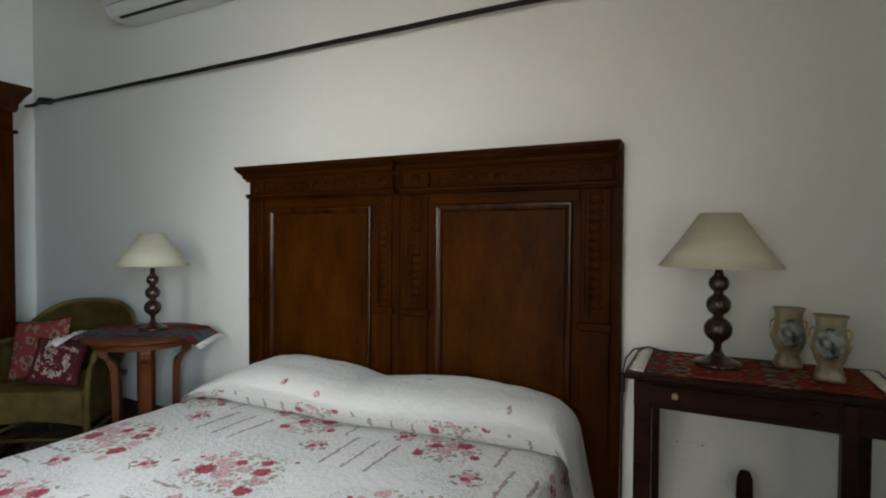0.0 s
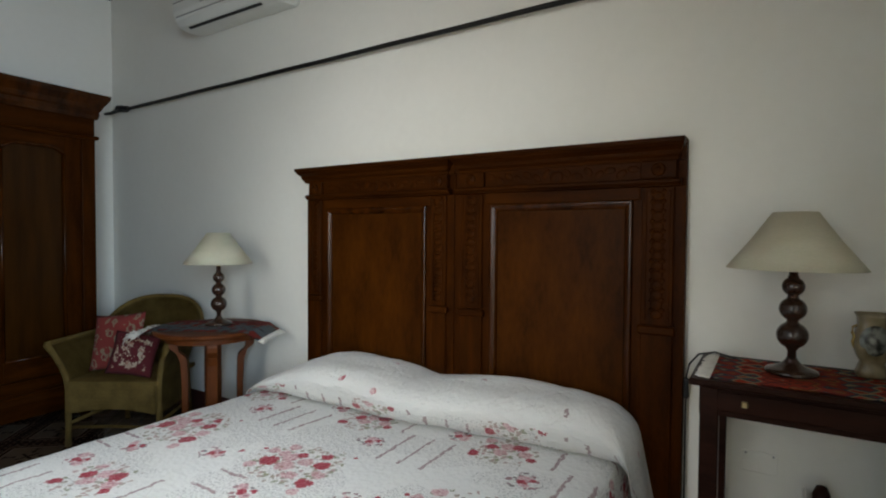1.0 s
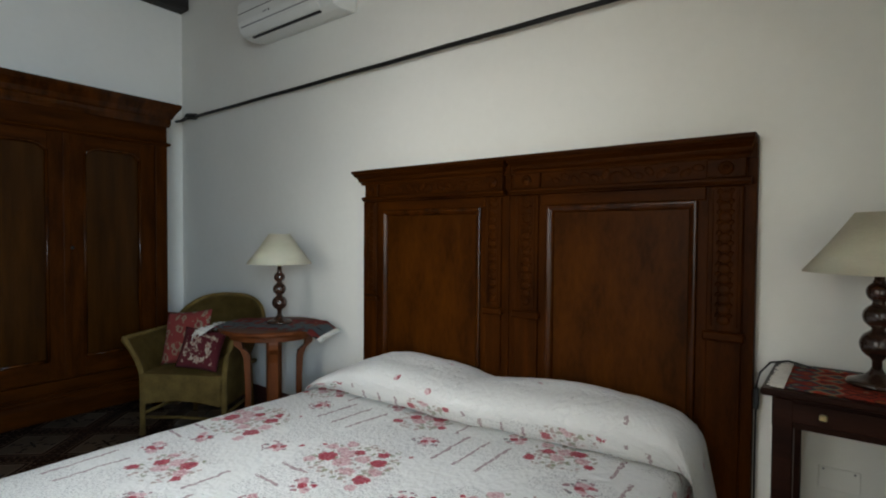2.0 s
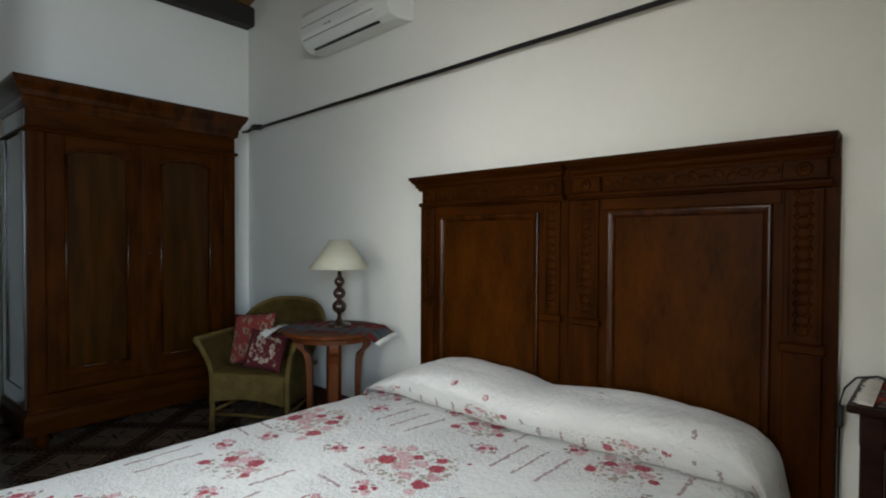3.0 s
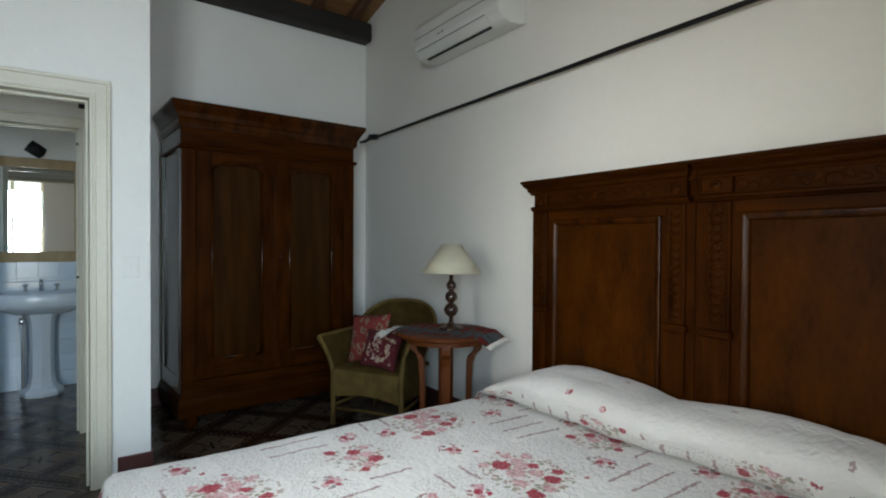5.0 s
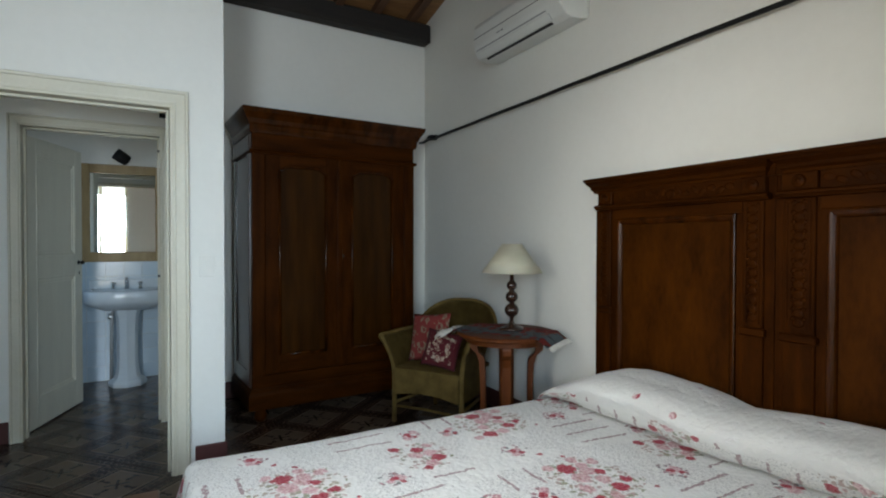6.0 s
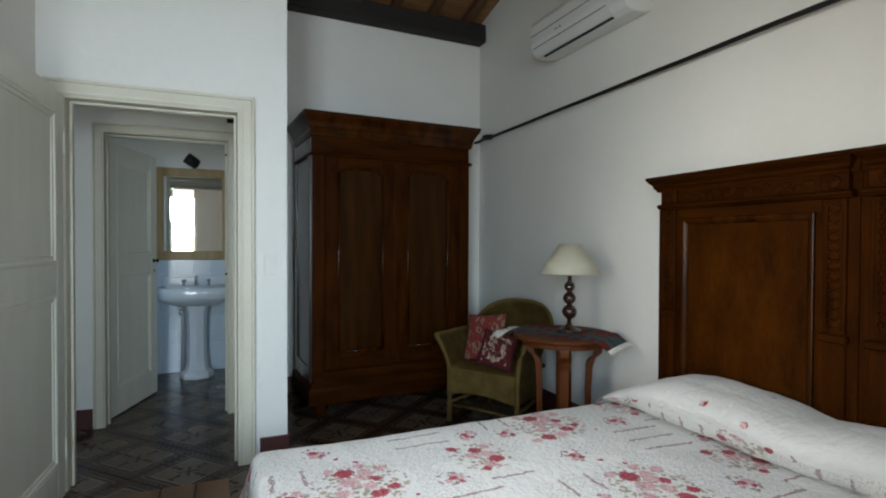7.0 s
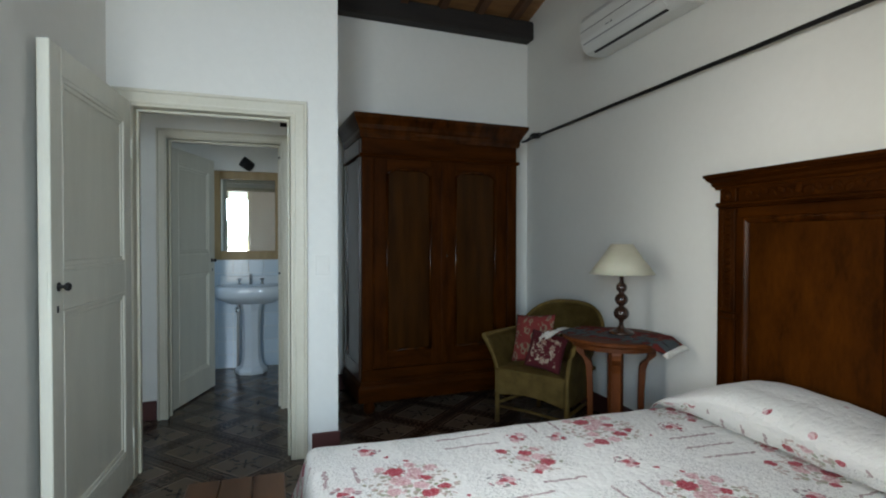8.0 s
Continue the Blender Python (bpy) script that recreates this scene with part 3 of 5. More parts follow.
def spread(name, x0, x1, y0, y1, top, hang, mat, parent, sides=(1, 1, 1), r=0.05, step=0.03):
    """A cloth over a box: top(x, y) gives the height; it turns over rounded edges (west, south, east) and hangs down."""
    bm = bmesh.new()
    uv = bm.loops.layers.uv.new("uv")

    def run(lo, hi, a, b):
        n = int((hi - lo) / step)
        s = [lo + (hi - lo) * k / n for k in range(n + 1)]
        arc = [0.02 + 0.03 * k for k in range(int((r * 1.57 + hang) / 0.03))]
        return ([(lo, -v) for v in arc[::-1]] if a else []) + [(v, 0) for v in s] + ([(hi, v) for v in arc] if b else [])

    def fold(c, v, drop):
        """Along-cloth distance v beyond an edge, to outward shift and drop."""
        s, v = (1 if v > 0 else -1), abs(v)
        if v < r * 1.57:
            return s * r * math.sin(v / r), r * (1 - math.cos(v / r))
        return s * (r + 0.16 * (v - r * 1.57)), r + (v - r * 1.57)

    us, vs = run(x0 + r, x1 - r, sides[0], sides[2]), run(y0 + r, y1, sides[1], False)
    grid = []
    for cx, ex in us:
        col = []
        for cy, ey in vs:
            ox, dx = fold(cx, ex, 0) if ex else (0, 0)
            oy, dy = fold(cy, ey, 0) if ey else (0, 0)
            z = top(cx, cy)
            if ex and ey:
                a = math.atan2(abs(ey), abs(ex))
                v = max(abs(ex), abs(ey))
                o, d = fold(0, v, 0)
                k = 1.0 + (0.10 + 0.8 * min(1.0, d / 0.30)) * math.sin(2 * a) ** 2
                ox, oy = math.copysign(o * math.cos(a) * k, ex), math.copysign(o * math.sin(a) * k, ey)
                down = d
            else:
                down = dx + dy
            wav = min(1, max(0, down - r) * 4) * 0.014
            px, py = cx + ox, cy + oy
            px += math.copysign(wav, ox) * noise.noise((py * 5, 0, 1)) if ex else 0
            py += -wav * noise.noise((px * 5, 3, 1)) if ey else 0
            col.append((bm.verts.new((px, py, max(0.05, z - down))), (cx + ex, cy + ey)))
        grid.append(col)
    for i in range(len(us) - 1):
        for j in range(len(vs) - 1):
            q = (grid[i][j], grid[i + 1][j], grid[i + 1][j + 1], grid[i][j + 1])
            f = bm.faces.new([v for v, _ in q])
            for lp, (_, w) in zip(f.loops, q):
                lp[uv].uv = w
    bmesh.ops.solidify(bm, geom=list(bm.faces), thickness=0.008)
    return part(name, bm, mat, parent, "", True)


bed = thing("bed", pose(0, 0, 0), "double bed with a low wooden base and mattress", "bed")
part("mattress", box(BX0 + 0.05, BX1 - 0.05, BY0 + 0.05, BY1, 0.26, 0.435, 0.04, segments=3), LINEN, bed)
part("base", box(BX0 + 0.07, BX1 - 0.07, BY0 + 0.08, BY1, 0.14, 0.26, 0.01), WALNUT_ACROSS, bed)
for x in (BX0 + 0.12, BX1 - 0.18):
    for y in (BY0 + 0.12, BY1 - 0.1):
        part("leg", box(x, x + 0.06, y, y + 0.06, 0, 0.14, 0.006), WALNUT, bed)
cover = thing("bedspread", pose(0, 0, 0), "white quilted bedspread printed with red roses, spread over the bed", "bedspread")
spread("cloth", BX0, BX1, BY0, BY1 - 0.02, bed_height, 0.34, ROSES, cover)

PX0, PX1 = BX0 + 0.06, -0.480


def fold_line(x):
    """The front of the folded-back cover runs slightly askew."""
    u = (x - PX0) / (PX1 - PX0)
    return 1.69 + 0.13 * u + 0.012 * math.sin(9 * u) + 0.006 * math.sin(23 * u)


def pillow_cover():
    """The cover folded back over two pillows: a thick roll with a rounded front, falling away at both ends."""
    bm = bmesh.new()
    uv = bm.loops.layers.uv.new("uv")
    cols = []
    n = 84
    for i in range(n + 1):
        u = i / n
        end = min(1, max(0.0, u / 0.17)) ** 0.6 * min(1, max(0.0, (1 - u) / 0.05)) ** 0.35
        two = abs(math.sin(2 * math.pi * min(1, max(0, u)))) ** 0.8
        low = 0.035 + 0.050 * min(1.0, u / 0.3) + 0.045 * u ** 6
        h = low + (0.159 - low + 0.028 * two) * end - 0.022 * math.sin(math.pi * u) * u - 0.012 * (1 - u)
        x0 = PX0 + (PX1 - PX0) * u
        f = fold_line(x0)
        back = BY1 - 0.02
        col = []
        m = 30
        for j in range(m + 1):
            v = j / m
            a = math.pi * (-0.42 + 0.92 * min(1.0, v / 0.55))
            rad = h / (1 + math.sin(0.42 * math.pi))
            if v <= 0.55:
                y = f + 0.035 * (1 - math.cos(a))
                z = rad * (math.sin(a) + math.sin(0.42 * math.pi))
                if a > 0:
                    y = f + 0.17 * (1 - math.cos(a))
            else:
                w = (v - 0.55) / 0.45
                y = f + 0.17 + (back - f - 0.17) * w
                z = h + 0.02 * math.sin(math.pi * w * 0.8) * two - 0.015 * w * w
            z += 0.010 * noise.noise((x0 * 5, y * 5, 3)) + 0.004 * noise.noise((x0 * 16, y * 16, 5))
            x = x0 + (0.03 * (z - 0.1) / 0.1) * (-(1 - u) ** 8 + u ** 8) * -1
            col.append((bm.verts.new((x, y, BZ + 0.016 + z)), (x0, 1.60 + v * 0.55)))
        cols.append(col)
    # ends hang down over the sides of the bed
    for i, s in ((0, -1), (n, 1)):
        edge = cols[i]
        rows = [edge]
        for k in range(1, 15):
            d = 0.03 * k
            row = []
            for vtx, (cu, cv) in edge:
                o = (0.045 * math.sin(min(1, d / 0.09) * math.pi / 2) + 0.24 * max(0.0, d - 0.03) if s > 0 else 0.085 * math.sin(min(1, d / 0.18) * math.pi / 2) + 0.06 * d) + 0.010 * noise.noise((vtx.co.y * 7, d * 3, 8))
                row.append((bm.verts.new((vtx.co.x + s * o, vtx.co.y - (0.05 * d if s > 0 else 0), vtx.co.z - max(0.0, d - 0.012) * (1 if k > 0 else 0))), (cu + s * d, cv)))
            rows.append(row)
        rows = rows[::-1] if i == 0 else rows
        for a, b in zip(rows, rows[1:]):
            for j in range(len(a) - 1):
                q = (a[j], b[j], b[j + 1], a[j + 1])
                fc = bm.faces.new([w for w, _ in q])
                for lp, (_, w) in zip(fc.loops, q):
                    lp[uv].uv = w
    for a, b in zip(cols, cols[1:]):
        for j in range(len(a) - 1):
            q = (a[j], b[j], b[j + 1], a[j + 1])
            fc = bm.faces.new([w for w, _ in q])
            for lp, (_, w) in zip(fc.loops, q):
                lp[uv].uv = w
    bmesh.ops.solidify(bm, geom=list(bm.faces), thickness=0.008)
    return bm


part("pillow_cover", pillow_cover(), ROSES_PALE, cover, "paler reverse side folded over the pillows", True)


# ---- wardrobe ----
def wardrobe(m, w, d, h):
    """Local x across the front, front at y = 0 facing -y, back at y = d."""
    t = thing("wardrobe", m, "tall dark walnut two-door wardrobe with moulded cornice", "wardrobe")
    part("side", box(0, 0.03, 0.03, d, 0.10, h - 0.14, 0.003), WALNUT_SIDE, t)
    part("side", box(w - 0.03, w, 0.03, d, 0.10, h - 0.14, 0.003), WALNUT_SIDE, t)
    for x, s in ((0, -1), (w, 1)):
        bm = box(x, x + s * 0.012, 0.05, 0.13, 0.25, h - 0.18, 0.002)
        box(x, x + s * 0.012, d - 0.09, d - 0.01, 0.25, h - 0.18, 0.002, bm=bm)
        box(x, x + s * 0.012, 0.13, d - 0.09, h - 0.30, h - 0.18, 0.002, bm=bm)
        box(x, x + s * 0.012, 0.13, d - 0.09, 0.25, 0.36, 0.002, bm=bm)
        part("side_frame", bm, WALNUT_SIDE, t)
    part("back", box(0.03, w - 0.03, d - 0.02, d, 0.10, h - 0.14), WALNUT, t)
    part("top", box(0, w, 0.0, d, h - 0.14, h - 0.02), WALNUT_ACROSS, t)
    part("bottom", box(0, w, 0.03, d, 0.10, 0.13), WALNUT_ACROSS, t)
    prof = [(0.0, h - 0.17), (0.012, h - 0.17), (0.018, h - 0.155), (0.022, h - 0.14), (0.022, h - 0.115), (0.030, h - 0.105), (0.043, h - 0.075), (0.062, h - 0.045), (0.069, h - 0.035), (0.075, h - 0.018), (0.075, h), (0.0, h)]
    part("cornice", sweep(prof, [((0, d), (-1, 0)), ((0, 0), (-1, -1)), ((w, 0), (1, -1)), ((w, d), (1, 0))]), WALNUT_TRIM, t)
    prof = [(0.0, h - 0.315), (0.014, h - 0.312), (0.021, h - 0.300), (0.018, h - 0.290), (0.008, h - 0.284), (0.0, h - 0.284)]
    part("neck_moulding", sweep(prof, [((0, d), (-1, 0)), ((0, 0), (-1, -1)), ((w, 0), (1, -1)), ((w, d), (1, 0))]), WALNUT_ACROSS, t)
    prof = [(0.0, 0.10), (0.030, 0.10), (0.030, 0.20), (0.022, 0.225), (0.012, 0.235), (0.010, 0.25), (0.0, 0.25)]
    part("plinth", sweep(prof, [((0, d), (-1, 0)), ((0, 0), (-1, -1)), ((w, 0), (1, -1)), ((w, d), (1, 0))]), WALNUT_ACROSS, t)
    part("drawer_front", box(0.0, w, 0.0, 0.03, 0.10, 0.34, 0.004), WALNUT_ACROSS, t)
    bm = box(0.07, w - 0.07, -0.008, 0.0, 0.255, 0.27, 0.002)
    part("drawer_moulding", bm, WALNUT_ACROSS, t)
    part("frieze", box(0.0, w, 0.0, 0.03, h - 0.29, h - 0.14, 0.003), WALNUT_ACROSS, t)
    for x in (0, w - 0.09):
        part("corner_post", box(x, x + 0.09, -0.006, 0.03, 0.34, h - 0.29, 0.006, segments=2), WALNUT, t)
    for x in (0.03, w - 0.10):
        part("foot", lathe([(0.030, 0.0), (0.042, 0.02), (0.045, 0.05), (0.036, 0.08), (0.04, 0.10)], 14, at=(x + 0.035, 0.045, 0)), WALNUT, t, "", True)
        part("foot", box(x, x + 0.06, d - 0.08, d - 0.02, 0, 0.10), WALNUT, t)
    mid = w / 2
    z0, z1 = 0.345, h - 0.295
    for a, b in ((0.092, mid - 0.002), (mid + 0.002, w - 0.092)):
        dr = part("door", box(a, a + 0.105, 0.002, 0.028, z0, z1, 0.003), WALNUT, t)
        part("stile", box(b - 0.105, b, 0.002, 0.028, z0, z1, 0.003), WALNUT, dr)
        part("rail", box(a + 0.105, b - 0.105, 0.002, 0.028, z0, z0 + 0.13, 0.003), WALNUT_ACROSS, dr)
        # top rail with a shallow arch cut out of it
        bm = bmesh.new()
        n = 16
        top, low = [], []
        for k in range(n + 1):
            x = a + 0.105 + (b - a - 0.21) * k / n
            u = min(1, min(k, n - k) / 3.5)
            zl = z1 - 0.145 + 0.045 * math.sin(u * math.pi / 2)
            top.append([bm.verts.new((x, y, z1)) for y in (0.002, 0.028)])
            low.append([bm.verts.new((x, y, zl)) for y in (0.002, 0.028)])
        for k in range(n):
            for q in ((top[k][0], top[k + 1][0], low[k + 1][0], low[k][0]), (top[k][1], top[k + 1][1], low[k + 1][1], low[k][1]), (low[k][0], low[k + 1][0], low[k + 1][1], low[k][1]), (top[k][0], top[k + 1][0], top[k + 1][1], top[k][1])):
                bm.faces.new(q)
        part("top_rail", bm, WALNUT_ACROSS, dr)
        part("panel", box(a + 0.10, b - 0.10, 0.016, 0.026, z0 + 0.12, z1 - 0.06), WALNUT_GLOSS, dr)
        bm = bmesh.new()
        for x in (a + 0.105, b - 0.105):
            tube([(x, 0.006, z0 + 0.13), (x, 0.006, z1 - 0.14)], 0.012, 8, bm=bm)
        tube([(a + 0.105, 0.006, z0 + 0.13), (b - 0.105, 0.006, z0 + 0.13)], 0.012, 8, bm=bm)
        tube([(a + 0.105 + (b - a - 0.21) * k / 16, 0.006, z1 - 0.145 + 0.045 * math.sin(min(1, min(k, 16 - k) / 3.5) * math.pi / 2)) for k in range(17)], 0.012, 8, bm=bm)
        part("panel_moulding", bm, WALNUT_TRIM, dr, "", True)
    part("keyhole_plate", lathe([(0.012, 0), (0.012, 0.003), (0.004, 0.006)], 12), IRON, t).matrix_basis = pose(mid + 0.03, 0.0, 1.20, 90)
    part("centre_strip", box(mid - 0.022, mid + 0.022, -0.008, 0.002, z0, z1, 0.005, segments=2), WALNUT, t)
    return t


wardrobe(pose(-4.0, 0.462, 0, 0, 0, 93.5), 1.315, 0.62, 2.262)


# ---- table lamps ----
def shade_material():
    m = material("parchment_shade", (0.49, 0.44, 0.32), (0.58, 0.53, 0.40), 5, 0.75, bump=0.15, fine=80, stretch=(1, 1, 3))
    m.node_tree.nodes["Principled BSDF"].inputs["Subsurface Weight"].default_value = 0.1
    return m


SHADE = shade_material()
TURNED = material("turned_dark_wood", (0.016, 0.007, 0.004), (0.045, 0.019, 0.010), 12, 0.24, bump=0.02, coat=0.3)


def table_lamp(m, label, k=1.0, raise_by=0.0):
    """Turned lamp of three beads with a cone shade; base at the local origin. 0.52 m high."""
    t = thing("table_lamp", m @ Matrix.Diagonal((k, k, k, 1)), label, "table lamp", "bedside lamps")
    pro = [(0.075, 0.0), (0.078, 0.006), (0.074, 0.014), (0.055, 0.020), (0.030, 0.032), (0.018, 0.045), (0.014, 0.055)]
    part("foot", lathe(pro, 32), TURNED, t, "", True)
    part("stem", lathe([(0.013, 0.05), (0.013, 0.36)], 16), TURNED, t, "", True)
    for r, c in ((0.046, 0.127), (0.040, 0.213), (0.033, 0.287)):
        ball = [(0.013, -r - 0.004), (0.017, -r + 0.001)] + [(max(0.015, r * math.sin(a)), -r * 0.97 * math.cos(a)) for a in [math.pi * k / 14 for k in range(2, 13)]] + [(0.017, r - 0.001), (0.013, r + 0.004)]
        part("bead", lathe(ball, 28, at=(0, 0, c)), TURNED, t, "dark polished turned bead", True)
    z = 0.335
    part("bulb_holder", lathe([(0.014, 0), (0.016, 0.01), (0.016, 0.05), (0.012, 0.055)], 16, at=(0, 0, z + 0.02)), BRASS, t, "", True)
    # open cone shade of some thickness
    zb, zt, rb, rt = 0.352 + raise_by, 0.537 + raise_by, 0.197, 0.064
    bm = bmesh.new()
    ring = [[bm.verts.new((r * math.cos(2 * math.pi * k / 48), r * math.sin(2 * math.pi * k / 48), zz)) for k in range(48)] for r, zz in ((rb, zb), ((rb + rt) / 2 - 0.004, (zb + zt) / 2), (rt, zt), (rt - 0.003, zt), ((rb + rt) / 2 - 0.007, (zb + zt) / 2), (rb - 0.003, zb))]
    for a, b in zip(ring, ring[1:] + ring[:1]):
        for k in range(48):
            bm.faces.new((a[k], a[(k + 1) % 48], b[(k + 1) % 48], b[k]))
    part("shade", bm, SHADE, t, "cream parchment cone shade", True)
    bm = tube([(rt * math.cos(a), rt * math.sin(a), zt - 0.01) for a in [2 * math.pi * k / 24 for k in range(25)]], 0.002, 6)
    tube([(-rt, 0, zt - 0.01), (rt, 0, zt - 0.01)], 0.002, 6, bm=bm)
    part("shade_ring", bm, IRON, t)
    return t


# ---- rugs and cloths: woven stripes ----
def woven(name, stops, scale, axis=0, motif=14.0):
    """Wool woven in stripes across one axis, with small stepped figures."""
    m = bpy.data.materials.new(name)
    m.use_nodes = True
    n, ln = m.node_tree.nodes, m.node_tree.links.new
    b = n["Principled BSDF"]
    b.inputs["Roughness"].default_value = 0.95
    tc, sp = n.new("ShaderNodeTexCoord"), n.new("ShaderNodeSeparateXYZ")
    ln(tc.outputs["Object"], sp.inputs[0])
    brick = n.new("ShaderNodeTexVoronoi")
    brick.distance = "MANHATTAN"
    brick.inputs["Scale"].default_value, brick.inputs["Randomness"].default_value = motif, 0.35
    ln(tc.outputs["Object"], brick.inputs["Vector"])
    mul = n.new("ShaderNodeMath")
    mul.operation = "MULTIPLY_ADD"
    mul.inputs[1].default_value = scale
    shift = n.new("ShaderNodeMath")
    shift.operation = "MULTIPLY"
    shift.inputs[1].default_value = 0.55
    ln(brick.outputs["Distance"], shift.inputs[0])
    ln(sp.outputs[axis], mul.inputs[0]), ln(shift.outputs[0], mul.inputs[2])
    fr = n.new("ShaderNodeMath")
    fr.operation = "FRACT"
    ln(mul.outputs[0], fr.inputs[0])
    cr = n.new("ShaderNodeValToRGB")
    cr.color_ramp.interpolation = "CONSTANT"
    while len(cr.color_ramp.elements) < len(stops):
        cr.color_ramp.elements.new(0.5)
    for e, (p, c) in zip(cr.color_ramp.elements, stops):
        e.position, e.color = p, (*c, 1)
    ln(fr.outputs[0], cr.inputs[0])
    no = n.new("ShaderNodeTexNoise")
    no.inputs["Scale"].default_value = 120
    ln(tc.outputs["Object"], no.inputs["Vector"])
    mx = n.new("ShaderNodeMix")
    mx.data_type, mx.blend_type = "RGBA", "MULTIPLY"
    mx.inputs["Factor"].default_value = 0.5
    ln(cr.outputs[0], mx.inputs["A"]), ln(no.outputs["Color"], mx.inputs["B"])
    ln(mx.outputs["Result"], b.inputs["Base Color"])
    bp = n.new("ShaderNodeBump")
    bp.inputs["Strength"].default_value, bp.inputs["Distance"].default_value = 0.5, 0.004
    ln(no.outputs[0], bp.inputs["Height"]), ln(bp.outputs[0], b.inputs["Normal"])
    return m


RED, DARK, CREAMY, BLUE, ORANGE = (0.30, 0.030, 0.022), (0.025, 0.018, 0.022), (0.50, 0.42, 0.30), (0.085, 0.115, 0.14), (0.42, 0.13, 0.045)
KILIM = woven("red_kilim", [(0.0, (0.68, 0.075, 0.030)), (0.20, DARK), (0.25, (0.60, 0.20, 0.06)), (0.36, (0.50, 0.05, 0.028)), (0.56, BLUE), (0.68, (0.62, 0.50, 0.30)), (0.77, (0.68, 0.075, 0.030)), (0.93, DARK)], 3.1, 0)
GREYB = (0.19, 0.23, 0.25)
WEFT = (0.36, 0.042, 0.030)
KILIM2 = woven("striped_kilim", [(0.0, WEFT), (0.12, DARK), (0.16, GREYB), (0.52, DARK), (0.56, CREAMY), (0.60, WEFT), (0.88, DARK), (0.92, WEFT)], 2.3, 1, 13.0)
FRINGE = material("cream_fringe", (0.66, 0.62, 0.54), (0.78, 0.74, 0.66), 30, 0.95, bump=0.3, fine=160)

# ---- round side table with cloth and lamp ----
TX, TY, TZ = -2.83, 1.845, 0.738
tab = thing("side_table", pose(TX, TY, 0), "round reddish wooden side table with curved legs", "table")
part("tabletop", lathe([(0.28, TZ - 0.028), (0.310, TZ - 0.026), (0.320, TZ - 0.016), (0.320, TZ - 0.008), (0.310, TZ), (0.1, TZ)], 56), CHERRY, tab, "", False)
part("apron", lathe([(0.245, TZ - 0.065), (0.26, TZ - 0.063), (0.26, TZ - 0.028), (0.2, TZ - 0.028)], 48), CHERRY, tab)
for k in range(4):
    # flat board leg cut to an S, broad across, with a scroll under the top
    bm = bmesh.new()
    rings = []
    for r, z, half in ((0.206, TZ - 0.064, 0.022), (0.210, TZ - 0.095, 0.025), (0.206, TZ - 0.125, 0.026), (0.188, TZ - 0.140, 0.028), (0.168, TZ - 0.158, 0.026), (0.156, TZ - 0.20, 0.020), (0.150, 0.40, 0.018), (0.150, 0.22, 0.018), (0.160, 0.08, 0.019), (0.178, 0.0, 0.021)):
        rings.append([bm.verts.new((r + q * half, p * 0.028, z + (0.012 * q if z > 0.55 else 0))) for q, p in ((-1, -1), (1, -1), (1, 1), (-1, 1))])
    for p, q in zip(rings, rings[1:]):
        for j in range(4):
            bm.faces.new((p[j], p[(j + 1) % 4], q[(j + 1) % 4], q[j]))
    bm.faces.new(rings[0])
    bm.faces.new(rings[-1][::-1])
    bmesh.ops.bevel(bm, geom=list(bm.edges), offset=0.003, segments=1, affect="EDGES")
    part("leg", bm, CHERRY, tab).matrix_basis = pose(0, 0, 0, 0, 0, -35 + 90 * k)
part("column", lathe([(0.062, 0.14), (0.062, 0.16), (0.048, 0.2), (0.048, TZ - 0.09), (0.06, TZ - 0.075), (0.06, TZ - 0.07)], 8), CHERRY, tab, "faceted central post")
part("stretcher", lathe([(0.24, 0.12), (0.25, 0.125), (0.25, 0.138), (0.2, 0.142)], 40), CHERRY, tab)


def draped(name, w, d, z, m, mat, label, edge, drop=0.0, sag_from=0.3, crumple=0.0):
    """A small rug lying flat and bending down past sag_from along its length."""
    t = thing(name, m, label, "table rug")
    bm = bmesh.new()
    nx, ny = 36, 14
    g = []

    def place(x, y):
        over = max(0.0, math.hypot(x, y * 0.8) - sag_from)
        return (x - math.copysign(0.35 * over, x), y, z - 0.5 * over + 0.002 * noise.noise((x * 14, y * 14, 4)) + 0.003)

    for i in range(nx + 1):
        g.append([bm.verts.new(place(-w / 2 + w * i / nx, -d / 2 + d * j / ny)) for j in range(ny + 1)])
    for i in range(nx):
        for j in range(ny):
            bm.faces.new((g[i][j], g[i + 1][j], g[i + 1][j + 1], g[i][j + 1]))
    bmesh.ops.solidify(bm, geom=list(bm.faces), thickness=0.004)
    part("weave", bm, mat, t, "", True)
    rnd = random.Random(3)
    for s in (-1, 1):
        up = crumple if s < 0 else 0.0
        bm = bmesh.new()
        for k in range(44):
            y = -d / 2 + d * (k + 0.5) / 44
            p0, p1, p2 = (Vector(place(s * (w / 2 + e), y + rnd.uniform(-0.006, 0.006) * (e > 0))) for e in (-0.004, 0.020 + up, 0.036 + 1.6 * up + rnd.uniform(-0.008, 0.008)))
            tube([p0 + Vector((0, 0, 0.002)), p1 + Vector((0, 0, 0.003 + up * rnd.uniform(0.6, 1.5))), p2 + Vector((0, 0, 0.002 + up * rnd.uniform(0.3, 1.2)))], [0.0042, 0.0034, 0.002], 5, bm=bm)
        part("fringe", bm, edge, t, "cream knotted fringe", True)
    return t


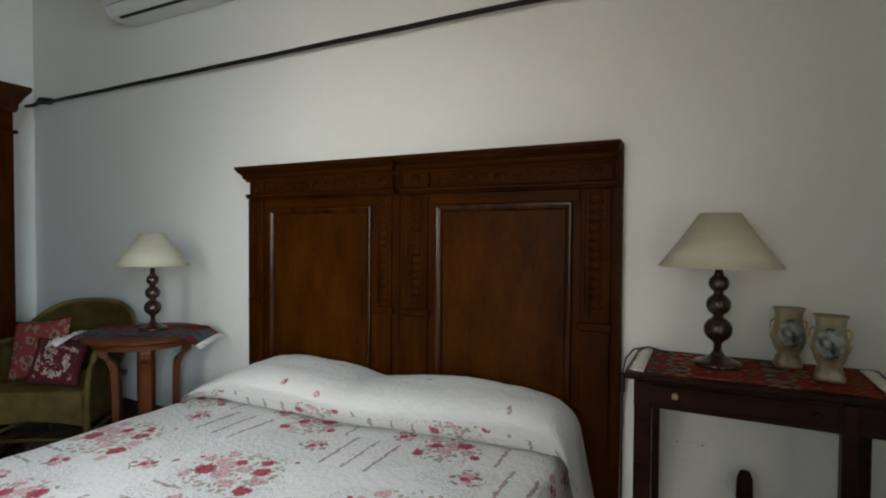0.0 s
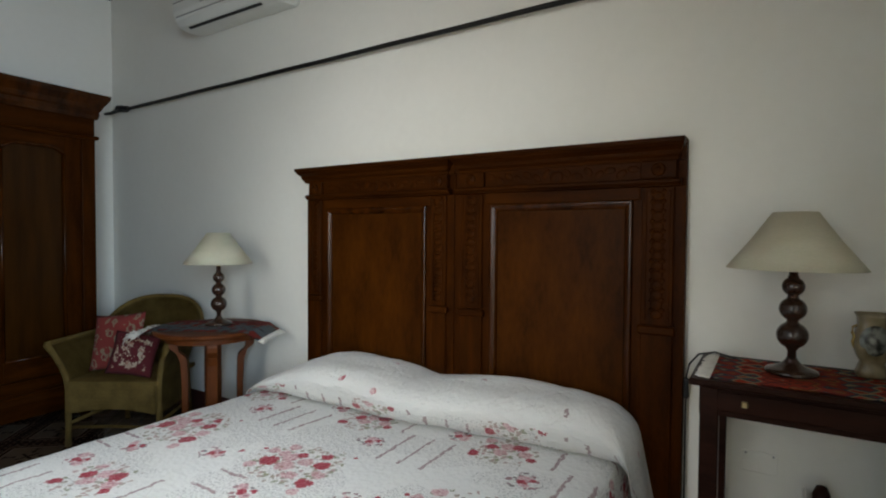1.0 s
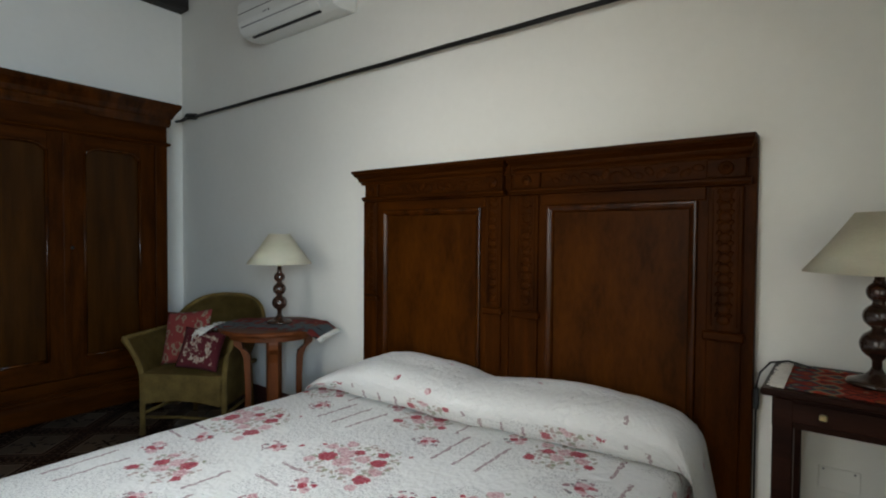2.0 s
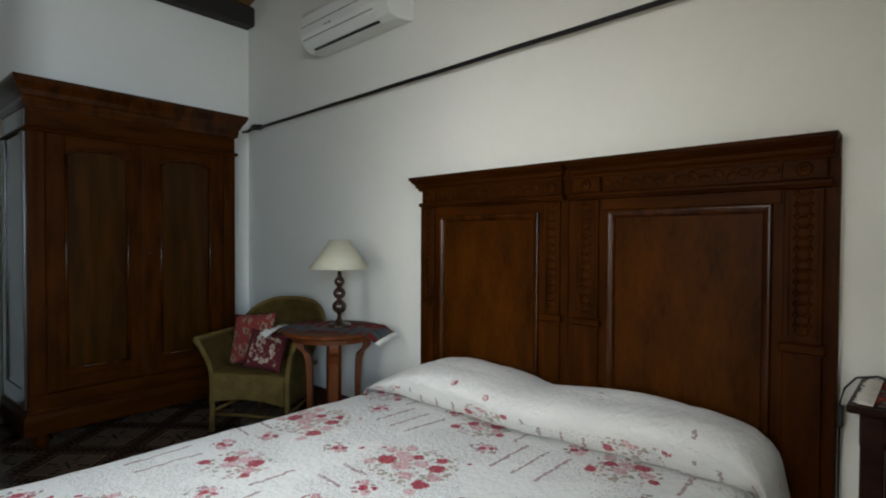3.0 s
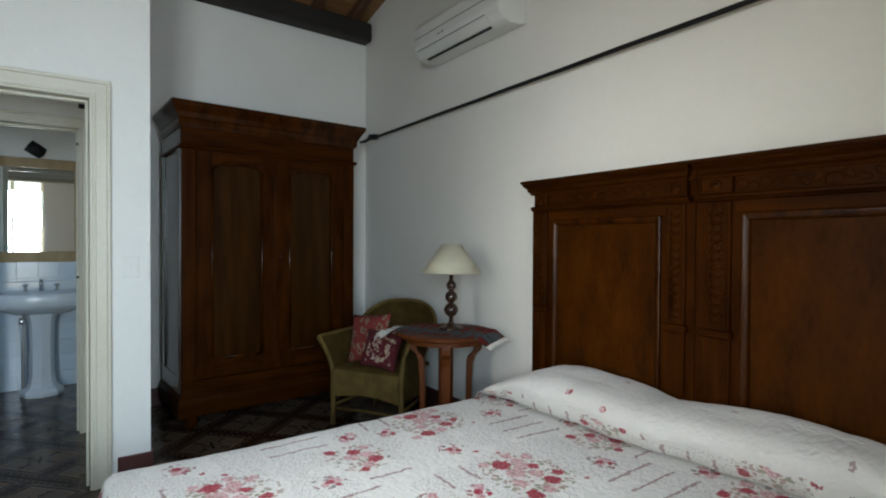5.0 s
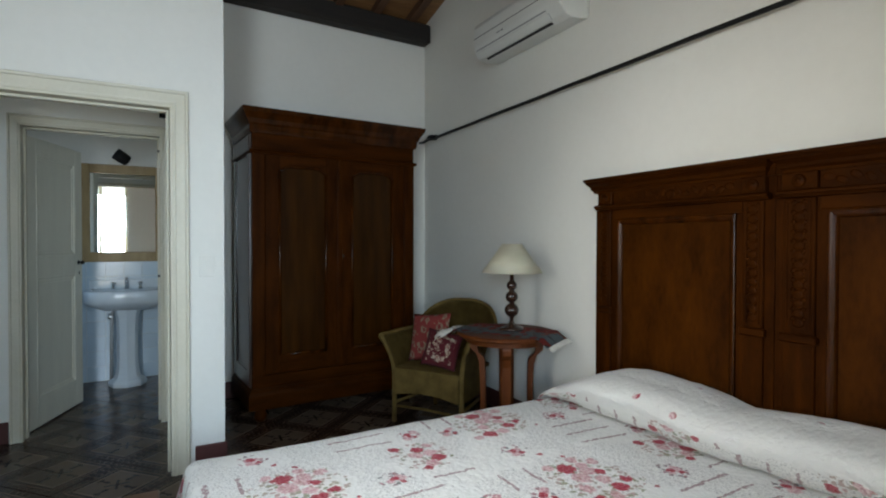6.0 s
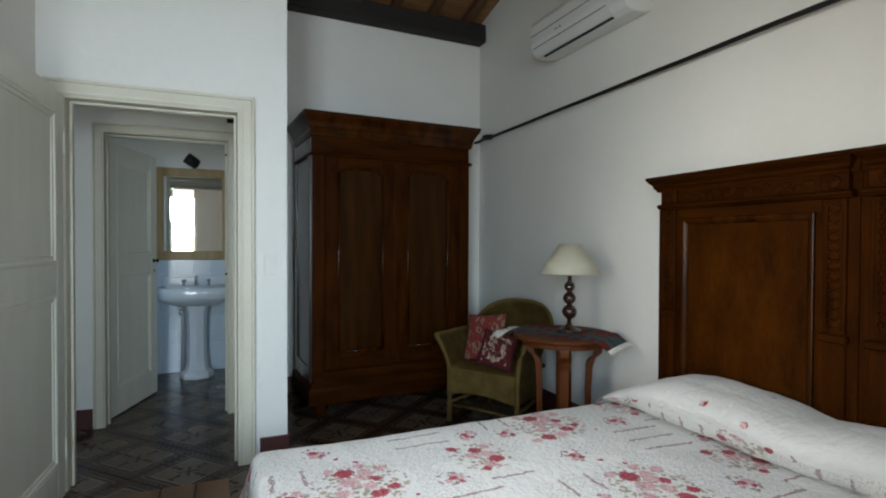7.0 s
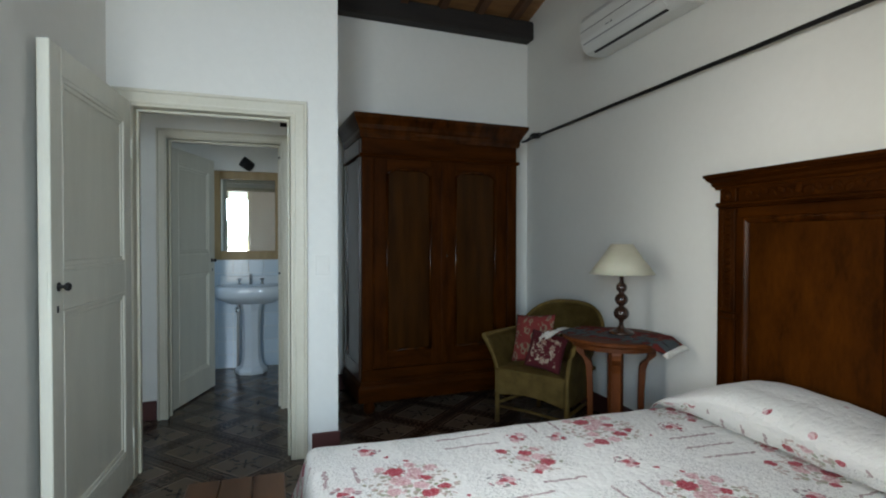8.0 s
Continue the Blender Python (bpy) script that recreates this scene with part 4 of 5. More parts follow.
draped("table_rug", 0.80, 0.37, TZ, pose(TX - 0.01, TY - 0.005, 0, 0, 0, 30), KILIM2, "red and grey striped woven rug on the round table", FRINGE, sag_from=0.32, crumple=0.038)
table_lamp(pose(TX + 0.002, TY + 0.040, TZ + 0.006), "bedside lamp of dark turned beads with a pale cone shade", 1.0, 0.020)

# ---- console table with kilim, lamp and two vases ----
CX0, CX1, CY0, CY1, CZ = -0.215, 0.56, 1.765, N - 0.02, 0.845
con = thing("console_table", pose(0, 0, 0), "dark mahogany console table with a drawer", "table")
part("tabletop", box(CX0, CX1, CY0, CY1, CZ - 0.022, CZ, 0.006, segments=2), MAHOGANY, con)
part("apron", box(CX0 + 0.03, CX1 - 0.03, CY0 + 0.02, CY0 + 0.04, CZ - 0.112, CZ - 0.022), MAHOGANY, con)
part("drawer", box(CX0 + 0.075, CX1 - 0.185, CY0 + 0.015, CY0 + 0.02, CZ - 0.095, CZ - 0.032, 0.003), MAHOGANY, con)
for x, mat, look_of in ((CX0 + 0.158, BRASS, "pale square drawer knob"), (CX1 - 0.24, MAHOGANY, "dark wooden drawer knob")):
    k = part("knob", box(-0.010, 0.010, -0.010, 0.010, 0.0, 0.014, 0.004), mat, con, look_of)
    k.matrix_basis = pose(x, CY0 + 0.014, CZ - 0.062, 90)
for y in (CY0 + 0.02, CY1 - 0.055):
    for x in (CX0 + 0.032, CX1 - 0.177, CX1 - 0.065):
        if y > CY0 + 0.1 and abs(x - CX1 + 0.177) < 0.01:
            continue
        part("leg", box(x, x + (0.054 if x < 0 else 0.040), y - 0.006, y + 0.042, 0, CZ - 0.024, 0.004), MAHOGANY, con)
for x in (CX0 + 0.03, CX1 - 0.05):
    part("side_apron", box(x, x + 0.02, CY0 + 0.04, CY1 - 0.02, CZ - 0.105, CZ - 0.022), MAHOGANY, con)
draped("table_rug", 0.66, 0.36, CZ, pose(0.17, CY0 + 0.20, 0), KILIM, "red geometric kilim with cream fringe on the console", FRINGE, sag_from=0.6)
table_lamp(pose(0.066, 1.99, CZ + 0.006), "bedside lamp of dark turned beads with a beige cone shade", 1.0, -0.007)

VASE = material("painted_porcelain", (0.13, 0.095, 0.042), (0.33, 0.265, 0.15), 18, 0.3, bump=0.03, fine=40, coat=0.3)
VASE_ART = material("painted_scene", (0.012, 0.012, 0.008), (0.26, 0.28, 0.25), 24, 0.3, bump=0.0, fine=50, spread=0.22)
GILT = material("gilt", (0.50, 0.36, 0.12), (0.60, 0.45, 0.18), 20, 0.35, metal=0.8, bump=0.0)


def vase(m, label):
    t = thing("vase", m, label, "vase", "pair of vases")

    def squared(profile):
        bm = bmesh.new()
        rings = []
        for r, z in [(r0 * 1.02, z0 * 1.04) for r0, z0 in profile]:
            ring = []
            for k in range(24):
                a = 2 * math.pi * k / 24
                q = (abs(math.cos(a)) ** 4 + abs(math.sin(a)) ** 4) ** -0.25
                ring.append(bm.verts.new((r * q * math.cos(a), 0.8 * r * q * math.sin(a), z)))
            rings.append(ring)
        for a, b in zip(rings, rings[1:]):
            for k in range(24):
                bm.faces.new((a[k], a[(k + 1) % 24], b[(k + 1) % 24], b[k]))
        bm.faces.new(rings[0][::-1])
        bm.faces.new(rings[-1])
        return bm

    part("body", squared([(0.038, 0), (0.042, 0.01), (0.036, 0.03), (0.030, 0.045), (0.040, 0.065), (0.047, 0.09), (0.044, 0.13), (0.038, 0.165), (0.040, 0.185), (0.047, 0.198), (0.043, 0.198), (0.034, 0.18), (0.034, 0.1)]), VASE, t, "", True)
    bm = bmesh.new()
    bmesh.ops.create_uvsphere(bm, u_segments=20, v_segments=10, radius=1, matrix=Matrix.Translation((0, -0.030, 0.120)) @ Matrix.Diagonal((0.041, 0.013, 0.050, 1)))
    part("painted_medallion", bm, VASE_ART, t, "dark painted landscape medallion", True)
    for s in (-1, 1):
        part("handle", tube([(s * 0.040, 0, 0.165), (s * 0.052, 0, 0.158), (s * 0.053, 0, 0.14), (s * 0.047, 0, 0.125), (s * 0.052, 0, 0.11), (s * 0.046, 0, 0.09)], 0.004, 8), GILT, t, "small gilt handle", True)
    return t


vase(pose(0.284, 2.085, CZ + 0.006, 0, 0, 6), "cream and gold porcelain vase with painted medallion")
vase(pose(0.376, 1.935, CZ + 0.006, 0, 0, -8), "cream and gold porcelain vase with painted medallion")


# ---- wicker armchair ----
def weave_tex(m):
    n, ln = m.node_tree.nodes, m.node_tree.links.new
    w = n.new("ShaderNodeTexWave")
    w.bands_direction = "Z"
    w.inputs["Scale"].default_value, w.inputs["Distortion"].default_value = 38, 1.5
    w.inputs["Detail Scale"].default_value = 8
    tc = [k for k in n if k.type == "TEX_COORD"][0]
    ln(tc.outputs["Object"], w.inputs[0])
    bp = n.new("ShaderNodeBump")
    bp.inputs["Strength"].default_value, bp.inputs["Distance"].default_value = 0.7, 0.006
    ln(w.outputs[1], bp.inputs["Height"]), ln(bp.outputs[0], n["Principled BSDF"].inputs["Normal"])


weave_tex(WICKER)


def wicker_chair(m):
    """Local front faces -y; base at the origin, the seat 0.42 high."""
    t = thing("wicker_armchair", m, "olive-brown woven wicker armchair with rounded back and arms", "armchair")
    # shell: arms sweeping up into the back, as a band round the seat
    bm = bmesh.new()
    n = 44
    rows = []
    for k in range(n + 1):
        u = k / n
        a = math.pi * (1.0 + u)          # west arm, round the back, east arm
        ca, sa = math.cos(a), -math.sin(a)
        wx, wy = 0.300, 0.28
        x, y = wx * math.copysign(abs(ca) ** 0.75, ca), 0.02 + wy * abs(sa) ** 0.8
        if u < 0.12 or u > 0.88:
            e = (0.12 - u if u < 0.12 else u - 0.88) / 0.12
            y -= 0.26 * e * e * (3 - 2 * e) if e < 1 else 0.26
        hump = math.sin(math.pi * u)
        top = 0.632 + 0.215 * max(0.0, (hump - 0.45) / 0.55) ** 0.8
        flare = 1.20 + 0.08 * hump
        col = []
        for k2 in range(10):
            v = k2 / 9
            z = 0.20 + (top - 0.20) * v
            s = 0.92 + (flare - 0.92) * max(0.0, (z - 0.36) / (top - 0.36)) ** 1.7
            col.append(bm.verts.new((x * s, y * (1 + (s - 1) * 0.9), z)))
        rows.append(col)
    for a, b in zip(rows, rows[1:]):
        for j in range(9):
            bm.faces.new((a[j], b[j], b[j + 1], a[j + 1]))
    rim = [tuple(r[9].co) for r in rows]
    front = [[tuple(v.co) for v in rows[i][::-1]] for i in (0, -1)]
    bmesh.ops.solidify(bm, geom=list(bm.faces), thickness=0.018)
    part("shell", bm, WICKER, t, "woven wicker back and arms", True)
    part("rim", tube(rim, 0.015, 10), WICKER, t, "braided rim", True)
    for line, s in zip(front, (-1, 1)):
        foot = line[-1]
        part("front_post", tube([*line, (foot[0], foot[1], 0.1), (foot[0], foot[1] - 0.004, 0.0)], 0.018, 10), WICKER, t, "", True)
        part("back_leg", tube([(s * 0.21, 0.25, 0.42), (s * 0.22, 0.28, 0.0)], 0.016, 10), WICKER, t, "", True)
        part("side_stretcher", tube([(s * 0.27, -0.22, 0.14), (s * 0.22, 0.27, 0.14)], 0.011, 8), WICKER, t, "", True)
    part("seat", box(-0.275, 0.275, -0.245, 0.25, 0.375, 0.405, 0.012, segments=2), WICKER, t)
    # front skirt with an arched lower edge
    bm = bmesh.new()
    ring = []
    for k in range(21):
        x = -0.26 + 0.52 * k / 20
        zl = 0.205 + 0.030 * math.sin(math.pi * k / 20)
        ring.append([bm.verts.new(p) for p in ((x, -0.245, zl), (x, -0.252, 0.40), (x, -0.235, 0.40), (x, -0.228, zl))])
    for a, b in zip(ring, ring[1:]):
        for j in range(4):
            bm.faces.new((a[j], b[j], b[(j + 1) % 4], a[(j + 1) % 4]))
    part("front_skirt", bm, WICKER, t)
    part("front_stretcher", tube([(-0.25, -0.22, 0.115), (0, -0.225, 0.125), (0.25, -0.22, 0.115)], 0.010, 8), WICKER, t, "", True)
    return t


CHX, CHY, CHA = -3.47, 1.722, 32
wicker_chair(pose(CHX, CHY, 0, 0, 0, CHA))


def cushion(m, w, mat, label, border=None):
    t = thing("cushion", m, label, "cushion", "cushions on the armchair")
    bm = bmesh.new()
    n = 16
    for s in (1, -1):
        g = [[bm.verts.new(((u - 0.5) * w * (1 - 0.06 * math.sin(math.pi * v)), s * 0.055 * (max(0, math.sin(math.pi * u) * math.sin(math.pi * v))) ** 0.5, (v - 0.5) * w * (1 - 0.06 * math.sin(math.pi * u)))) for v in [j / n for j in range(n + 1)]] for u in [i / n for i in range(n + 1)]]
        for i in range(n):
            for j in range(n):
                bm.faces.new((g[i][j], g[i + 1][j], g[i + 1][j + 1], g[i][j + 1]))
    bmesh.ops.remove_doubles(bm, verts=bm.verts, dist=0.0005)
    part("cover", bm, mat, t, "", True)
    return t


def floral(name, ground, bloom, leaf, scale, edge):
    """Printed cushion cover: blooms on a plain ground inside a coloured border."""
    m = bpy.data.materials.new(name)
    m.use_nodes = True
    n, ln = m.node_tree.nodes, m.node_tree.links.new
    b = n["Principled BSDF"]
    b.inputs["Roughness"].default_value = 0.95
    tc = n.new("ShaderNodeTexCoord")
    no = n.new("ShaderNodeTexNoise")
    no.inputs["Scale"].default_value = scale * 2
    ln(tc.outputs["Object"], no.inputs["Vector"])
    wp = n.new("ShaderNodeVectorMath")
    wp.operation = "MULTIPLY_ADD"
    wp.inputs[1].default_value = (0.06, 0.06, 0.06)
    ln(no.outputs["Color"], wp.inputs[0]), ln(tc.outputs["Object"], wp.inputs[2])
    vo = n.new("ShaderNodeTexVoronoi")
    vo.inputs["Scale"].default_value = scale
    ln(wp.outputs[0], vo.inputs["Vector"])
    cr = n.new("ShaderNodeValToRGB")
    els = ((0.0, leaf), (0.22, bloom), (0.42, ground))
    cr.color_ramp.interpolation = "CONSTANT"
    cr.color_ramp.elements.new(0.5)
    for e, (p, c) in zip(cr.color_ramp.elements, els):
        e.position, e.color = p, (*c, 1)
    ln(vo.outputs["Distance"], cr.inputs[0])
    sp = n.new("ShaderNodeSeparateXYZ")
    ln(tc.outputs["Object"], sp.inputs[0])
    worst = None
    for i in (0, 2):
        ab = n.new("ShaderNodeMath")
        ab.operation = "ABSOLUTE"
        ln(sp.outputs[i], ab.inputs[0])
        if worst is None:
            worst = ab.outputs[0]
        else:
            mx = n.new("ShaderNodeMath")
            mx.operation = "MAXIMUM"
            ln(worst, mx.inputs[0]), ln(ab.outputs[0], mx.inputs[1])
            worst = mx.outputs[0]
    gt = n.new("ShaderNodeMath")
    gt.operation = "GREATER_THAN"
    gt.inputs[1].default_value = edge
    ln(worst, gt.inputs[0])
    mix = n.new("ShaderNodeMix")
    mix.data_type = "RGBA"
    mix.inputs["B"].default_value = (*ground, 1)
    ln(gt.outputs[0], mix.inputs["Factor"]), ln(cr.outputs[0], mix.inputs["A"])
    ln(mix.outputs["Result"], b.inputs["Base Color"])
    return m


SEATED = pose(CHX, CHY, 0, 0, 0, CHA)
cushion(SEATED @ pose(-0.10, -0.02, 0.60, -18, -6, -8), 0.36, floral("faded_red_print", (0.22, 0.030, 0.024), (0.24, 0.17, 0.11), (0.17, 0.020, 0.018), 15, 0.30), "faded red and beige printed cushion leaning in the wicker armchair")
cushion(SEATED @ pose(0.075, -0.14, 0.545, -20, 9, 10), 0.265, floral("crimson_flowers", (0.085, 0.006, 0.009), (0.42, 0.34, 0.25), (0.22, 0.06, 0.045), 26, 0.095), "small dark crimson cushion with cream flowers")

# ---- wall-mounted air conditioner ----
ac = thing("air_conditioner", pose(-2.495, N, 2.69), "white wall-mounted split air conditioner", "air conditioner")
prof = [(0.0, 0.012), (0.06, -0.002), (0.14, -0.008), (0.19, 0.008), (0.218, 0.040), (0.235, 0.09), (0.235, 0.225), (0.215, 0.265), (0.17, 0.28), (0.0, 0.28)]
bm = bmesh.new()
L = 0.965
ends = [[bm.verts.new((x, -o, z)) for o, z in prof] for x in (-L, 0.0)]
for k in range(len(prof)):
    j = (k + 1) % len(prof)
    bm.faces.new((ends[0][k], ends[0][j], ends[1][j], ends[1][k]))
bm.faces.new(ends[0])
bm.faces.new(ends[1][::-1])
bmesh.ops.bevel(bm, geom=list(bm.edges), offset=0.004, segments=2, affect="EDGES")
part("casing", bm, PLASTIC, ac)
part("front_seam", box(-L + 0.004, -0.004, -0.2365, -0.23, 0.150, 0.155), SEAM, ac)
part("lower_seam", box(-L + 0.03, -0.14, -0.2325, -0.224, 0.058, 0.062), GREY, ac)
sl = part("air_slot", box(-L + 0.085, -0.145, -0.009, 0.009, -0.004, 0.004, 0.001), BLACK, ac, "black air slot")
sl.matrix_basis = pose(0, -0.166, -0.002, -18)
fl = part("louvre", box(-L + 0.06, -0.12, -0.026, 0.026, -0.003, 0.003, 0.001), PLASTIC, ac)
fl.matrix_basis = pose(0, -0.205, 0.022, -48)
part("status_light", box(-0.60, -0.59, -0.2385, -0.234, 0.098, 0.110, 0.001), BLACK, ac)
part("badge", box(-0.66, -0.62, -0.2380, -0.234, 0.100, 0.108), GREY, ac)
part("wall_plate", box(-L - 0.002, 0.006, -0.014, -0.001, 0.016, 0.27, 0.002), PLASTIC, ac)

# ---- iron tie rod along the wall ----
rod = thing("tie_rod", pose(0, 0, 0), "long black iron tie rod fixed along the wall", "tie rod")
RY = N - 0.055
part("bar", tube([(-4.44 + 5.385 * k / 24, RY, 2.290 + 0.044 * k / 24 + 0.0012 * math.sin(k * 1.7)) for k in range(25)], 0.0125, 10), IRON, rod, "", True)
bm = tube([(-4.56, RY, 2.300), (-4.53, RY - 0.02, 2.302), (-4.48, RY - 0.036, 2.304), (-4.43, RY - 0.016, 2.298), (-4.40, RY, 2.298), (-4.43, RY + 0.016, 2.298), (-4.48, RY + 0.03, 2.294), (-4.53, RY + 0.014, 2.300), (-4.56, RY, 2.300)], 0.017, 10)
part("eye", bm, IRON, rod, "forged eye", True)
part("anchor", tube([(-4.47, RY - 0.01, 2.302), (-4.56, RY, 2.300), (-4.66, RY, 2.285), (A - 0.02, RY, 2.292)], [0.024, 0.018, 0.013, 0.011], 10), IRON, rod, "", True)
part("wedge", box(-4.50, -4.45, RY - 0.03, RY + 0.03, 2.285, 2.315, 0.006), IRON, rod)
part("east_plate", box(EAST - 0.012, EAST + 0.002, RY - 0.05, RY + 0.05, 2.25, 2.35, 0.003), IRON, rod)

# ---- bathroom ----
sink = thing("pedestal_sink", pose(BATH, -0.375, 0), "white ceramic pedestal washbasin with chrome taps", "washbasin")


def basin():
    bm = bmesh.new()
    rings = []
    for w, d, z in ((0.10, 0.15, 0.66), (0.20, 0.30, 0.69), (0.31, 0.42, 0.745), (0.335, 0.45, 0.775), (0.335, 0.45, 0.86), (0.325, 0.44, 0.872), (0.28, 0.40, 0.872), (0.25, 0.36, 0.80), (0.12, 0.25, 0.76)):
        ring = []
        for k in range(40):
            a = 2 * math.pi * k / 40
            q = (abs(math.cos(a)) ** 3.2 + abs(math.sin(a)) ** 3.2) ** (-1 / 3.2)
            ring.append(bm.verts.new((max(0.004, d / 2 + 0.02 + d / 2 * q * math.cos(a)), w * q * math.sin(a), z)))
        rings.append(ring)
    for a, b in zip(rings, rings[1:]):
        for k in range(40):
            bm.faces.new((a[k], a[(k + 1) % 40], b[(k + 1) % 40], b[k]))
    bm.faces.new(rings[0][::-1])
    bm.faces.new(rings[-1])
    return bm


part("basin", basin(), CERAMIC, sink, "", True)
part("splash_back", box(0.004, 0.03, -0.31, 0.31, 0.86, 0.95, 0.008, segments=2), CERAMIC, sink)
ped = [(0.15, 0.0), (0.155, 0.03), (0.14, 0.055), (0.115, 0.07), (0.10, 0.10), (0.088, 0.16), (0.082, 0.40), (0.09, 0.62), (0.11, 0.69)]
part("pedestal", lathe(ped, 8, at=(0.24, 0, 0)), CERAMIC, sink)
part("waste_pipe", tube([(0.20, -0.12, 0.70), (0.20, -0.125, 0.45), (0.2, -0.13, 0.04)], 0.014, 10), GREY, sink, "", True)
part("stop_valve", lathe([(0.02, 0), (0.024, 0.02), (0.02, 0.05)], 12, at=(0.2, -0.135, 0.60)), CHROME, sink, "", True)
for y in (-0.12, 0.10):
    k = part("tap", lathe([(0.022, 0), (0.022, 0.008), (0.012, 0.015), (0.012, 0.04), (0.024, 0.046), (0.024, 0.056), (0.008, 0.062)], 16, at=(0.09, y, 0.87)), CHROME, sink, "chrome cross tap", True)
    bm = tube([(0.065, y, 0.92), (0.115, y, 0.92)], 0.006, 8)
    tube([(0.09, y - 0.025, 0.92), (0.09, y + 0.025, 0.92)], 0.006, 8, bm=bm)
    part("cross_handle", bm, CHROME, k, "", True)
part("spout", tube([(0.09, -0.01, 0.87), (0.09, -0.01, 0.95), (0.11, -0.01, 0.965), (0.16, -0.01, 0.955), (0.185, -0.01, 0.93)], [0.018, 0.014, 0.013, 0.012, 0.011], 12), CHROME, sink, "chrome spout", True)

mir = thing("wall_mirror", pose(BATH, 0, 0), "framed bathroom mirror with a wide ochre wooden frame", "mirror")
for y0, y1, z0, z1 in ((-0.765, -0.675, 1.12, 2.03), (-0.145, -0.055, 1.12, 2.03), (-0.675, -0.145, 1.945, 2.03), (-0.675, -0.145, 1.12, 1.21)):
    bm = box(0.003, 0.028, y0, y1, z0, z1, 0.004)
    part("frame", bm, OCHRE, mir)
part("glass", box(0.004, 0.012, -0.680, -0.140, 1.205, 1.95), MIRROR, mir, "mirror glass")
wl = thing("wall_lamp", pose(BATH, -0.42, 2.10), "small black swivel spotlight above the mirror", "wall lamp")
part("bracket", lathe([(0.03, 0), (0.03, 0.012), (0.012, 0.018), (0.012, 0.05)], 16), IRON, wl, "", True).matrix_basis = pose(0.0, 0, 0.02, 0, 90)
hd = part("head", lathe([(0.025, -0.07), (0.05, -0.06), (0.055, 0.0), (0.055, 0.06), (0.045, 0.062), (0.04, 0.0)], 20), IRON, wl, "black lamp head", True)
hd.matrix_basis = pose(0.07, 0.0, 0.0, 55, 20, 0)

# white wall tiles behind the basin
tiles = thing("wall_tiles", pose(BATH, 0, 0), "glossy white tiles on the lower bathroom wall", "wall tiles", "", "structure")
tile_me = mesh_of("wall_tile", box(0.001, 0.009, 0.0015, 0.1485, 0.0015, 0.1385, 0.0015), BATHTILE)
for i in range(12):
    for j in range(8):
        o = new("wall_tile", tile_me)
        o.parent = tiles
        o.location = (0, -1.6 + 0.15 * i - 0.01, 0.0 + 0.14 * j)

# ---- windows to the east: one seen in the mirror, one unseen and added ----
def east_window(name, y0, w, z0, label):
    win = thing(name, pose(EAST + 0.36, y0, 0), label, "window", "", "structure")
    part("window_frame", box(-0.03, 0.03, 0.0, 0.06, z0, 2.5, 0.004), CREAM, win)
    part("window_frame", box(-0.03, 0.03, w - 0.06, w, z0, 2.5, 0.004), CREAM, win)
    part("window_frame", box(-0.03, 0.03, 0.06, w - 0.06, 2.44, 2.5, 0.004), CREAM, win)
    part("window_frame", box(-0.03, 0.03, 0.06, w - 0.06, z0, z0 + 0.08, 0.004), CREAM, win)
    part("mullion", box(-0.03, 0.03, w / 2 - 0.03, w / 2 + 0.03, z0 + 0.08, 2.44, 0.004), CREAM, win)


east_window("window_1", -1.65, 0.99, 0.0, "tall white-framed window with an area lamp in its opening for daylight")
# second frame is unseen, added where the north-east fill lamps stand
east_window("added_window_4", 0.0, 0.90, 1.0, "white-framed window over a low parapet, added unseen round the fill lamps")


# unseen window frame, added round the south fill lamp
added_win2 = thing("added_window_2", pose(-1.66, SOUTH - 0.18, 0), "tall white-framed window with an area lamp in its opening for daylight", "window", "", "structure")
part("window_frame", box(0.0, 0.06, -0.03, 0.03, 0.0, 2.5, 0.004), CREAM, added_win2)
part("window_frame", box(1.06, 1.12, -0.03, 0.03, 0.0, 2.5, 0.004), CREAM, added_win2)
part("window_frame", box(0.06, 1.06, -0.03, 0.03, 2.44, 2.5, 0.004), CREAM, added_win2)
part("window_frame", box(0.06, 1.06, -0.03, 0.03, 0.0, 0.08, 0.004), CREAM, added_win2)


def curtain(m, w, h, label):
    t = thing("curtain", m, label, "curtain")
    bm = bmesh.new()
    n = 60
    cols = []
    for k in range(n + 1):
        y = w * k / n
        x = 0.03 * math.sin(k * 0.9) + 0.01 * math.sin(k * 2.3)
        cols.append([bm.verts.new((x * (0.6 + 0.4 * (1 - z / h)), y, z)) for z in (0.02, h * 0.3, h * 0.6, h)])
    for a, b in zip(cols, cols[1:]):
        for j in range(3):
            bm.faces.new((a[j], b[j], b[j + 1], a[j + 1]))
    bmesh.ops.solidify(bm, geom=list(bm.faces), thickness=0.003)
    part("cloth", bm, LINEN, t, "", True)
    return t


curtain(pose(EAST - 0.06, -1.85, 0), 0.50, 2.55, "white linen curtain gathered beside the window")
part_rail = thing("curtain_rail", pose(EAST - 0.06, 0, 2.58), "thin black curtain rail above the window", "curtain rail")
part("rail", tube([(0, -1.9, 0), (0, -0.45, 0)], 0.012), IRON, part_rail)
for y in (-1.8, -0.5):
    part("bracket", tube([(0, y, 0), (0.06, y, 0)], 0.008), IRON, part_rail)

